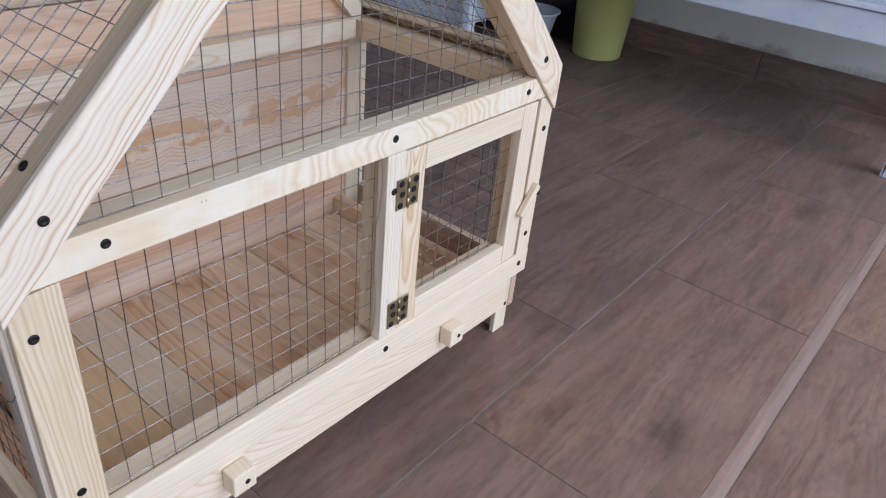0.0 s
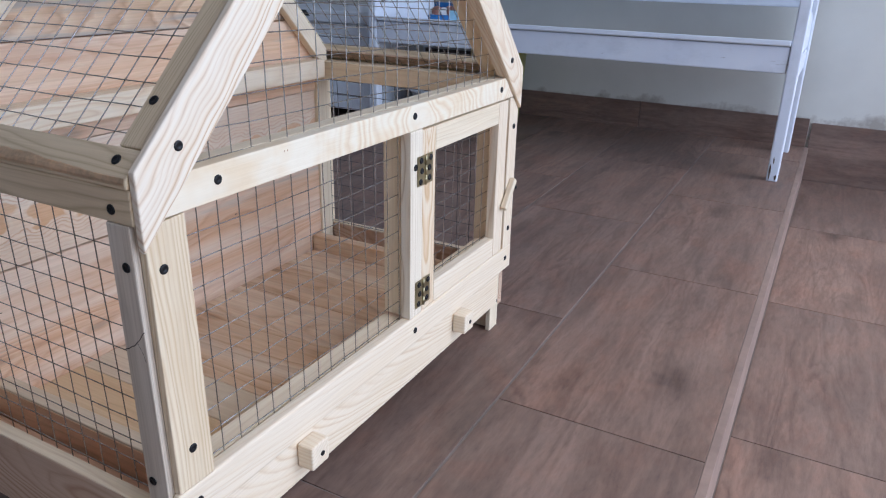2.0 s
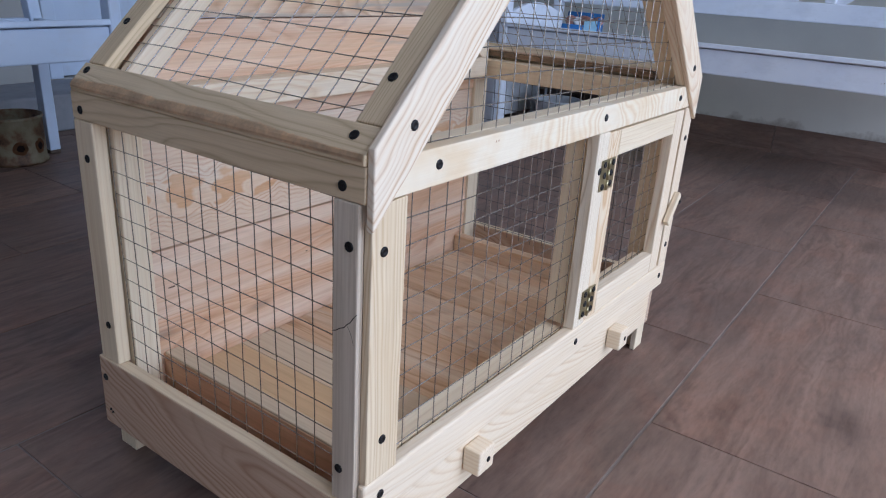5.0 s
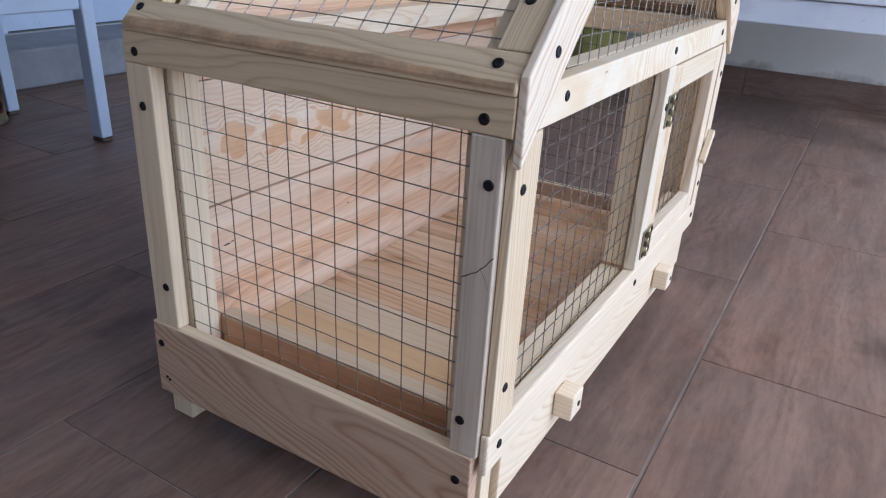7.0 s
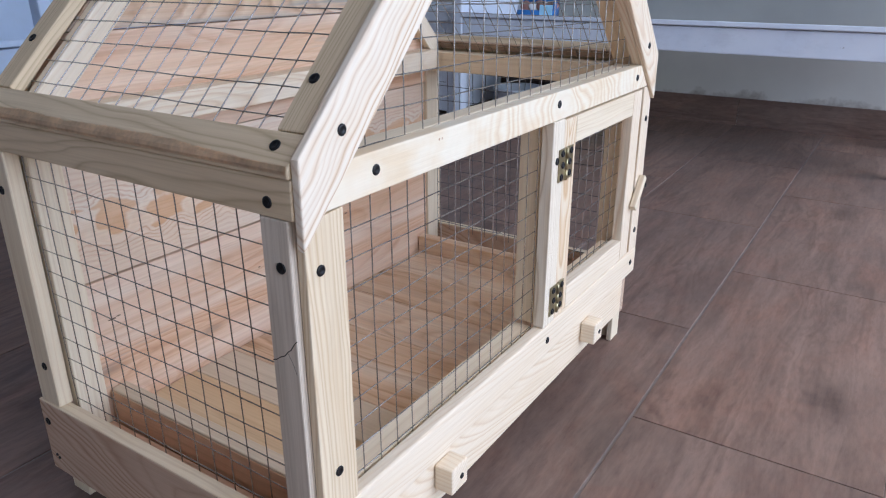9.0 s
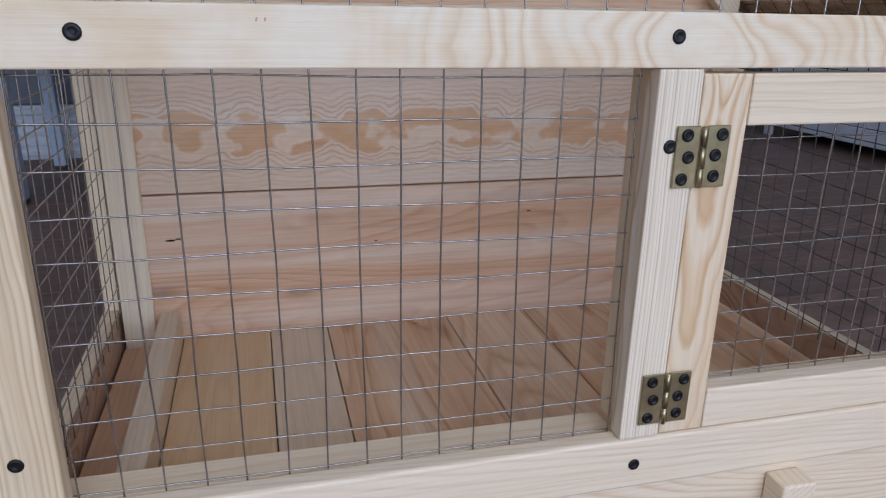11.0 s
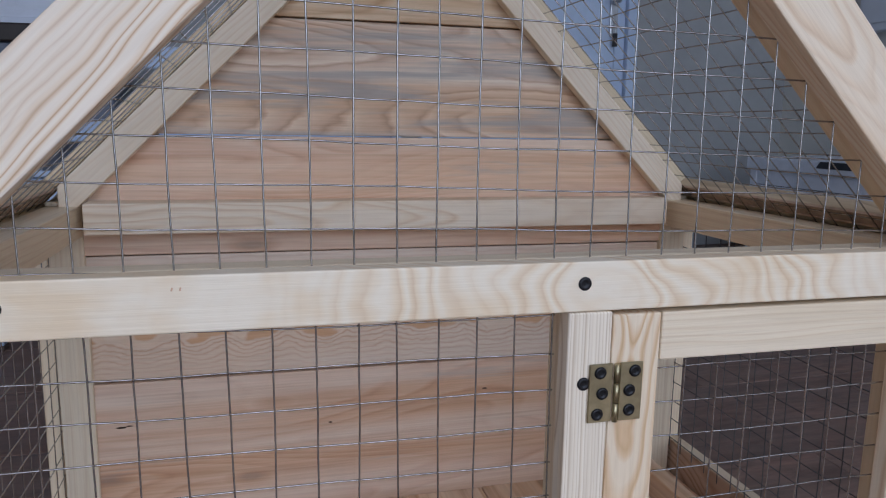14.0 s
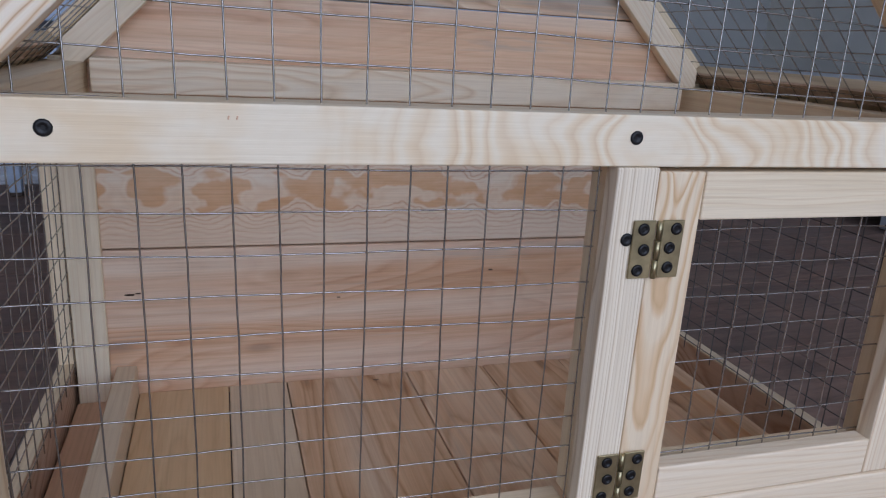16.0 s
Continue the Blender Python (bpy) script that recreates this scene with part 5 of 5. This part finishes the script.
# wire mesh: welded wires of about one millimetre, a little uneven
def wire_panel(name, to_world, ulines, vlines, seed, parent=None, r=0.00062, inv=None, mat=WIRE):
    """ulines: (v, u0, u1) wires that run along u; vlines: (u, v0, v1). to_world turns (u, v, out) into a place."""
    rng = random.Random(seed)
    bm = bmesh.new()
    for k, (v, a, b) in enumerate(ulines):
        if b - a < 0.01:
            continue
        n = max(2, int((b - a) / 0.026) + 1)
        w = rng.uniform(0, 6)
        tube(bm, [to_world(a + (b - a) * i / n, v + 0.0006 * math.sin(w + i * 0.55) + rng.uniform(-0.0003, 0.0003), 0.0006) for i in range(n + 1)], r, 5, False)
    for k, (u, a, b) in enumerate(vlines):
        if b - a < 0.01:
            continue
        n = max(2, int((b - a) / 0.026) + 1)
        w, shift = rng.uniform(0, 6), rng.uniform(-0.0008, 0.0008)
        tube(bm, [to_world(u + shift + 0.0006 * math.sin(w + i * 0.45) + rng.uniform(-0.0003, 0.0003), a + (b - a) * i / n, -0.0006) for i in range(n + 1)], r, 5, False)
    ob = part(name, bm, mat, parent or hutch, "galvanised welded wire mesh")
    if inv is not None:
        ob.matrix_basis = inv
    return ob


def steps(a, lo, hi, pitch=0.0262):
    k0 = math.ceil((lo - a) / pitch)
    return [a + pitch * k for k in range(k0, int(math.floor((hi - a) / pitch)) + 1)]


def sheared(u0, v0, du, dv):
    """The mesh hangs a little askew: du along u for each metre down, dv down for each metre along u."""
    return lambda u, v: (u + du * (v0 - v), v - dv * (u - u0))


front_low, front_high = sheared(0.244, 0.429, 0.008, 0.0065), sheared(0.294, 0.597, 0.007, 0.023)


def front(lean):
    def place(u, v, o):
        a, b = lean(u, v)
        return Vector((a, 0.4978 + o, b)) - HO
    return place


wire_panel("wire_mesh", front(front_low), [(v, 0.140, 0.5360) for v in steps(0.4030, 0.150, 0.445, 0.02624)], [(u, 0.140, 0.450) for u in steps(0.2443, 0.150, 0.535, 0.0263)], 1)
gl = 0.318
wire_panel("wire_mesh", front(front_high), [(v, v - gl + 0.004, 2 * CX - v + gl - 0.004) for v in steps(0.5967, 0.46, 0.80, 0.02638)],
           [(u, 0.452, (u if u < CX else 2 * CX - u) + gl) for u in steps(0.29377, 0.15, 0.86, 0.02651)], 2)
wire_panel("wire_mesh", lambda u, v, o: Vector((u, 0.4980 + o, v)) - DR, [(v, 0.590, 0.832) for v in steps(0.3585, 0.175, 0.42)], [(u, 0.178, 0.418) for u in steps(0.6390, 0.60, 0.825)], 3, door, inv=AXES["z"].inverted())
side_lean = sheared(0.869, 0.430, -0.016, -0.011)
for k, sgn in enumerate((1, -1)):
    sx = LX1 + 0.0017 if sgn > 0 else 2 * CX - LX1 - 0.0017

    def side_place(u, v, o, sx=sx, sgn=sgn):
        a, b = side_lean(u, v)
        return Vector((sx + sgn * o, a, b)) - HO

    # the right side takes the wire with shade painted in
    wire_panel("wire_mesh", side_place, [(v, 0.508, 0.872) for v in steps(0.42989, 0.140, 0.445, 0.02577)], [(u, 0.132, 0.450) for u in steps(0.86917, 0.52, 0.875, 0.02577)], 4 + k, mat=WIRE if sgn > 0 else WIRE_SHADED)
    base = Vector((CX - sgn * (CX - 0.122), 0, 0.4615)) + Vector((-sgn, 0, 1)) * s2 * -0.0018
    wire_panel("wire_mesh", lambda u, v, o, base=base, sgn=sgn: base + Vector((sgn, 0, 1)) * s2 * v + Vector((0, u, 0)) + Vector((-sgn, 0, 1)) * s2 * o - HO,
               [(v, 0.500, 0.882) for v in steps(0.1285, 0.02, 0.53, 0.0258)], [(u, 0.006, 0.53) for u in steps(0.6233, 0.505, 0.88, 0.0258)], 6 + k)

# ---------- garden benches ----------
FOOT = plain("bare_worn_wood", (0.10, 0.07, 0.055), 0.8, 0.0, 90, 0.4, 0.4)


def bench(at, turn, lattice=True, label="", L=1.52):
    """White painted bench of length L, seen from its front: x along the length, y to the back."""
    D = 0.45
    paint = WHITE if lattice else WHITE_BLUE_LIT
    b = thing("garden_bench", (0, 0, 0), "white painted wooden bench with crossed slats in its back", "bench", "white benches")
    top = 0.838 if lattice else 0.776
    if label:
        b["label"] = label

    def bb(name, x, y, z, axis, bevel=0.004):
        return board(name, x, y, z, axis, paint, b, bevel)

    for x in (0.0, L - 0.033):
        bb("front_leg", (x, x + 0.033), (0.0, 0.042), (0.0 if lattice else 0.012, 0.60 if lattice else 0.565), "z")
        if not lattice:
            for y in (0.0, D - 0.03):
                board("worn_foot", (x, x + 0.033), (y, y + 0.042), (0.0, 0.0115), "z", FOOT, b, 0.004, "bare dark worn foot")
        if lattice:
            bb("back_leg", (x, x + 0.033), (D - 0.03, D + 0.012), (0.0, top + 0.004), "z")
        else:
            # the back leans above the seat
            leg = [(D - 0.03, 0.012), (D + 0.012, 0.012), (D + 0.012, 0.40), (D + 0.062, top + 0.004), (D + 0.020, top + 0.004), (D - 0.03, 0.40)]
            part("back_leg", prism_bm(leg, 0.033, 0.003), paint, b, "", Matrix.Translation((x + 0.033, 0, 0)) @ pose(0, 0, 0, 0, 0, 90))
        # armrest with a waved upper edge
        rise = 0.0 if lattice else -0.037
        pts = [(-0.03 + 0.5 * i / 24, 0.637 + 0.008 * math.sin(i / 24 * 2 * math.pi * 1.3 + 0.6)) for i in range(24)]
        pts[0] = (-0.035, 0.622)
        pts = [(-0.035, 0.603)] + pts + [(D - 0.032, 0.637), (D - 0.032, 0.603)]
        pts = [p for p in pts if p[0] <= D - 0.031]
        bm = prism_bm([(u, v + rise) for u, v in pts], 0.062, 0.003)
        part("armrest", bm, paint, b, "", Matrix.Translation((x + 0.047, 0, 0)) @ pose(0, 0, 0, 0, 0, 90))
        if lattice:
            # low end panel with an arched top
            arch = [(0.043, 0.372), (D - 0.031, 0.372)] + [(0.043 + (D - 0.074) * (1 - i / 16), 0.458 + 0.036 * math.sin(math.pi * i / 16)) for i in range(17)]
            part("end_panel", prism_bm(arch, 0.018, 0.002), WHITE, b, "", Matrix.Translation((x + 0.0255, 0, 0)) @ pose(0, 0, 0, 0, 0, 90))
        bb("side_rail", (x + 0.006, x + 0.027), (0.043, D - 0.031), (0.300, 0.362) if lattice else (0.335, 0.405), "y")
    bb("seat_rail", (0.034, L - 0.034), (0.006, 0.030), (0.328, 0.405) if lattice else (0.335, 0.418), "x")
    bb("seat_rail", (0.034, L - 0.034), (D - 0.026, D), (0.300, 0.362) if lattice else (0.335, 0.405), "x")
    for i in range(4):
        y0 = -0.006 + i * 0.109
        z0 = 0.407 if lattice else 0.420
        slat = bb("seat_slat", (0.034, L - 0.034), (y0, y0 + 0.1075), (z0, z0 + 0.0155), "x", 0.003)
        # the seat falls towards the back
        slat.matrix_basis = Matrix.Translation((0, 0, -0.095 * (y0 + 0.0535 - 0.02))) @ slat.matrix_basis @ pose(0, 0, 0, -5.4, 0, 0)
    for z0, z1 in ((top - 0.063, top), (0.495, 0.560)):
        y0 = D - 0.022 + (0.0 if lattice else 0.132 * ((z0 + z1) / 2 - 0.40))
        bb("back_rail", (0.034, L - 0.034), (y0, y0 + 0.028), (z0, z1), "x")
    for x in (0.115, 0.445, 0.565, 0.91, 1.03, 1.365) if lattice else ():
        bb("back_slat", (x, x + 0.034), (D - 0.018, D + 0.002), (0.5605, 0.7745), "z", 0.003)
    for x0, x1 in ((0.15, 0.444), (0.60, 0.909), (1.065, 1.364)) if lattice else ():
        w, h = x1 - x0, 0.2135
        ang = math.degrees(math.atan2(h, w))
        ln = math.hypot(w, h) + 0.012
        for k, s in enumerate((1, -1)):
            part("cross_slat", box_bm(ln, 0.009, 0.036, 0.002), WHITE, b, "", Matrix.Translation(((x0 + x1) / 2, D - 0.0125 + 0.0095 * k, 0.6675)) @ pose(0, 0, 0, 0, s * ang, 0))
    b.matrix_basis = Matrix.Translation(at) @ pose(0, 0, 0, 0, 0, turn)
    return b


bench_east = bench((2.155, 1.640, 0.0), -90)
rng = random.Random(12)
for face, u, z, w, h in (("front", 1.494, 0.030, 0.006, 0.028), ("front", 1.512, 0.012, 0.008, 0.011), ("front", 1.500, 0.066, 0.004, 0.012), ("end", 0.010, 0.022, 0.009, 0.020), ("end", 0.026, 0.009, 0.012, 0.009), ("end", 0.006, 0.075, 0.004, 0.015)):
    shape = [(0.6 * w * math.cos(a) * rng.uniform(0.5, 1.1), h * math.sin(a) * rng.uniform(0.6, 1.1)) for a in np.linspace(0, math.tau, 11)[:-1]]
    at = pose(u, -0.0004, z) if face == "front" else pose(1.5204, u, z, 0, 0, 90)
    part("paint_chip", prism_bm(shape, 0.0008), FOOT, bench_east, "dark bare wood where the paint has chipped", at)
bench((-0.300, 1.955, 0.0), 0, False, "white painted wooden bench, tinted for bluer light, with a low open back, feet worn", 1.108)

# ---------- loose things ----------
bucket = tagged(part("bucket", lathe_bm([(0.092, 0.0), (0.096, 0.004), (0.122, 0.330), (0.128, 0.333), (0.128, 0.350), (0.120, 0.350), (0.117, 0.332), (0.092, 0.012), (0.02, 0.010)], 40), BUCKET), "lime green plastic bucket under the white bench", "bucket")
bucket.matrix_basis = Matrix.Translation((2.485, 1.235, 0.0)) @ Matrix.Diagonal((0.95, 0.95, 0.97, 1))

def rusty():
    m, n, l, b = material("rusty_cream_tin")
    vec = n.new("ShaderNodeTexCoord").outputs["Object"]
    c = ramp(n, [(0.36, (0.045, 0.02, 0.011)), (0.46, (0.13, 0.07, 0.035)), (0.54, (0.17, 0.14, 0.085)), (0.74, (0.23, 0.20, 0.14))])
    l.new(noise_tex(n, l, vec, 14.0, 4.0, 0.6), c.inputs[0])
    l.new(c.outputs[0], b.inputs["Base Color"])
    b.inputs["Roughness"].default_value = 0.6
    bump(n, l, b, noise_tex(n, l, vec, 60.0, 4.0), 0.4, 0.002)
    return m


tin_mat = rusty()
tin = tagged(part("tin_pot", lathe_bm([(0.098, 0.0), (0.104, 0.004), (0.104, 0.012), (0.100, 0.016), (0.100, 0.148), (0.104, 0.152), (0.104, 0.161), (0.098, 0.161), (0.096, 0.02), (0.01, 0.018)], 40), tin_mat), "rusty old painted tin pot on the floor by the bench", "pot")
tin.matrix_basis = Matrix.Translation((0.672, 2.369, 0.0)) @ Matrix.Diagonal((0.82, 0.82, 0.87, 1))
RUST = plain("orange_rust", (0.20, 0.085, 0.035), 0.9, 0.0, 120, 0.5, 0.4)
RUST_DARK = plain("dark_rust_hole", (0.03, 0.014, 0.010), 0.95, 0.0, 120, 0.4, 0.3)


def rust_spot(turn, z, size, lift, mat, name):
    """A ragged round patch bent round the side of the pot."""
    bm = bmesh.new()
    middle = bm.verts.new((0.1003 + lift, 0, z))
    rim = []
    for i in range(18):
        a = math.tau * i / 18
        r = size * (1 + 0.22 * noise.noise(Vector((math.cos(a) * 1.6, math.sin(a) * 1.6, turn))))
        b = r * math.cos(a) / 0.1
        rim.append(bm.verts.new(((0.1003 + lift) * math.cos(b), (0.1003 + lift) * math.sin(b), z + r * math.sin(a))))
    for i in range(18):
        bm.faces.new((middle, rim[i], rim[(i + 1) % 18]))
    bmesh.ops.solidify(bm, geom=bm.faces[:], thickness=0.0004)
    part(name, bm, mat, tin, "", pose(0, 0, 0, 0, 0, turn))


for turn in (-104, -62):
    rust_spot(turn, 0.062, 0.024, 0.0004, RUST, "rust_stain")
    rust_spot(turn, 0.062, 0.012, 0.0010, RUST_DARK, "rust_hole")


def storage_box():
    """Chest beside the bench, its planked front towards the porch: x along its length, y to the back."""
    s = thing("storage_chest", (0, 0, 0), "pale grey plank-fronted storage chest with a dark hand slot", "chest")
    L, D = 0.80, 0.40
    part("body", box_bm(L - 0.03, D - 0.03, 0.340, 0.006, 2, at=(0, 0, 0.211)), BLACK, s, "dark inside between the planks")
    for k in range(6):
        part("plank", box_bm(L - 0.070, 0.012, 0.0550, 0.003, 2, at=(0, -D / 2 + 0.012, 0.066 + 0.0578 * k)), PLANK_GREY, s)
    for x in (-L / 2 + 0.018, L / 2 - 0.018):
        for y in (-D / 2 + 0.012, D / 2 - 0.012):
            part("corner_post", box_bm(0.034, 0.022, 0.384, 0.004, 2, at=(x, y, 0.192)), PLANK_GREY, s)
        part("side_panel", box_bm(0.012, D - 0.05, 0.345, 0.003, 2, at=(x, 0.0, 0.211)), PLANK_GREY, s)
    part("lid", box_bm(L + 0.02, D + 0.02, 0.046, 0.006, 3, at=(0, 0, 0.4072)), PLANK_GREY, s)
    part("hand_slot", prism_bm([(-0.048, 0), (0.122, 0), (0.104, 0.023), (-0.030, 0.023)], 0.004), BLACK, s, "dark hand slot", Matrix.Translation((0.0, -D / 2 - 0.012, 0.405)))
    s.matrix_basis = Matrix.Translation((2.405, 2.075, 0.0)) @ pose(0, 0, 0, 0, 0, -90)


storage_box()


def biscuit_pack():
    o = (2.225, 1.330, 0.4135)
    s = thing("biscuit_pack", o, "open blue snack tray with brown biscuits on the bench", "packet")
    m = pose(0, 0, 0, 0, 4, 0) @ pose(0, 0, 0, 0, 0, -78)
    part("tray", box_bm(0.132, 0.085, 0.022, 0.004, 2, at=(0, 0, 0.011)), BLUE, s, "", m)
    part("back_flap", box_bm(0.136, 0.006, 0.066, 0.002, 2, at=(0, 0.040, 0.034)), BLUE, s, "", m)
    part("side_flap", box_bm(0.006, 0.078, 0.050, 0.002, 2, at=(0.066, 0, 0.026)), BLUE, s, "", m)
    part("label", box_bm(0.046, 0.004, 0.036, 0.001, 1, at=(0.040, -0.0435, 0.022)), LABEL, s, "pale blue label", m)
    rng = random.Random(4)
    for k in range(9):
        c = (-0.052 + 0.0135 * k, rng.uniform(-0.022, 0.012), 0.034 + rng.uniform(-0.004, 0.004))
        part("biscuit", lathe_bm([(0.018, 0), (0.020, 0.003), (0.018, 0.007), (0.004, 0.009)], 12), PINK if k % 3 else PAPER, s, "", m @ Matrix.Translation(c) @ pose(0, 0, 0, rng.uniform(30, 80), rng.uniform(-40, 40), 0))


biscuit_pack()

bowl = tagged(part("wash_bowl", lathe_bm([(0.070, 0.0), (0.074, 0.004), (0.104, 0.132), (0.114, 0.135), (0.114, 0.142), (0.102, 0.142), (0.098, 0.128), (0.068, 0.010), (0.01, 0.009)], 36), PLANK_GREY, smooth=True), "white plastic wash bowl under the white bench", "bowl")
bowl.matrix_basis = Matrix.Translation((2.40, 1.485, 0.0)) @ Matrix.Diagonal((0.9, 0.9, 0.9, 1))
# box shape added for the dark area behind the bowl
dark_box = thing("dark_box", (2.625, 1.49, 0.0), "dark brown box shape against the wall under the bench", "box")
part("body", box_bm(0.15, 0.25, 0.265, 0.004, 2, at=(0, 0, 0.1325)), DARK_FRAME, dark_box)
part("flap", box_bm(0.155, 0.124, 0.004, 0.001, 1, at=(0, 0.063, 0.2672)), DARK_FRAME, dark_box)
part("flap", box_bm(0.155, 0.124, 0.004, 0.001, 1, at=(0, -0.063, 0.2672)), DARK_FRAME, dark_box)

meter = thing("meter_box", (EAST - 0.001, 2.31, 0.905), "small white box fixed to the wall", "box")
part("body", box_bm(0.06, 0.36, 0.34, 0.006, at=(-0.03, 0, 0.17)), BOX_WHITE, meter)
part("cover", box_bm(0.008, 0.32, 0.28, 0.003, at=(-0.0642, 0, 0.17)), BOX_WHITE, meter)


def sideboard():
    o = (-0.72, 2.74, 0.0)
    c = thing("sideboard", o, "white and grey-blue painted sideboard with a carved panel and ribbed base", "sideboard")
    part("base", box_bm(1.30, 0.38, 0.170, 0.004, at=(0, 0.0, 0.085)), WHITE, c, "white ribbed base")
    for k in range(5):
        part("rib", box_bm(1.29, 0.012, 0.020, 0.005, 2, at=(0, -0.1945, 0.022 + 0.032 * k)), WHITE, c)
    part("body", box_bm(1.28, 0.38, 0.616, 0.006, at=(0, 0.0, 0.480)), SIDE_GREY, c, "grey-blue painted body")
    part("top", box_bm(1.31, 0.41, 0.056, 0.006, at=(0, 0, 0.8165)), DARK_FRAME, c, "dark stained wooden top")
    part("carved_panel", box_bm(1.30, 0.03, 0.36, 0.004, at=(0, -0.10, 1.0255)), WHITE, c, "white carved panel")
    part("lower_moulding", box_bm(1.28, 0.012, 0.022, 0.004, at=(0, -0.1212, 0.860)), WHITE, c)
    for k in range(5):
        bm = bmesh.new()
        x = 0.14 + k * 0.085
        tube(bm, [(x + 0.03 * math.cos(a) * (1 - a / 8), -0.1155, 0.940 + 0.022 * math.sin(a) * (1 - a / 8)) for a in np.linspace(0, 5.5, 20)], 0.005, 6)
        part("carving", bm, WHITE, c)


sideboard()

# ---------- floor tiles, skirting, nosing ----------
def tile_mesh(sx, sy):
    me = link_bm("tile", box_bm(sx, sy, 0.012, 0.0006, 1, at=(0, 0, -0.006)), TILE)
    return me


TL, TW, GAP, SEAM = 0.605, 0.3145, 0.0022, 0.0042
full = tile_mesh(TL - GAP, TW - SEAM)


def lay(parent, x0, x1, y_first, rows, z, shift, cell):
    for r in range(rows):
        y = y_first + TW * r
        k0 = math.floor((x0 - shift[r % 2]) / TL)
        x = shift[r % 2] + TL * k0
        while x < x1 - 0.002:
            a, b = max(x, x0), min(x + TL, x1)
            ymax = min(y + TW, cell)
            if b - a > 0.02 and ymax - y > 0.02:
                whole = abs(b - a - TL) < 1e-4 and abs(ymax - y - TW) < 1e-4
                me = full if whole else tile_mesh(b - a - GAP, ymax - y - SEAM)
                t = new("tile", me)
                t.parent = parent
                t.matrix_basis = Matrix.Translation(((a + b) / 2, (y + ymax) / 2, z))
            x += TL


lay(floor_upper, WEST, EAST - 0.01, 0.0720, 10, 0.0, (0.645, 0.345), NORTH)
lay(floor_lower, WEST, EAST - 0.01, EDGE - 0.0095 - TW * 8, 8, LOW, (0.60, 0.912), EDGE - 0.0090)
setting("trim_nosing", box_bm(EAST - WEST - 0.014, 0.0127, 0.1258, 0.0008, 2, at=((EAST + WEST) / 2 - 0.007, EDGE - 0.0028, -0.0632)), NOSING, "tan tile riser at the edge of the raised floor", "trim")
base = tagged(thing("baseboard_east", (EAST, 0, 0), "", ""), "brown wood-look tile skirting along the wall", "baseboard", kind="structure")
edges = [EDGE + 0.022, 0.074, 0.698, 1.303, 1.908, 2.513, NORTH]
for a, b in zip(edges[1:], edges[2:]):
    m = Matrix.Translation((-0.006, (a + b) / 2, 0.052)) @ pose(0, 0, 0, 0, 0, 90) @ pose(0, 0, 0, 90, 0, 0)
    part("skirting_tile", box_bm(b - a - 0.002, 0.104, 0.010, 0.001, 1), TILE, base, "", m)
low = [SOUTH, SOUTH + 0.1, -1.75, -1.145, -0.54, 0.066]
for a, b in zip(low, low[1:]):
    m = Matrix.Translation((-0.006, (a + b) / 2, (LOW + 0.09) / 2)) @ pose(0, 0, 0, 0, 0, 90) @ pose(0, 0, 0, 90, 0, 0)
    part("skirting_tile", box_bm(b - a - 0.002, 0.09 - LOW, 0.010, 0.001, 1), TILE, base, "", m)
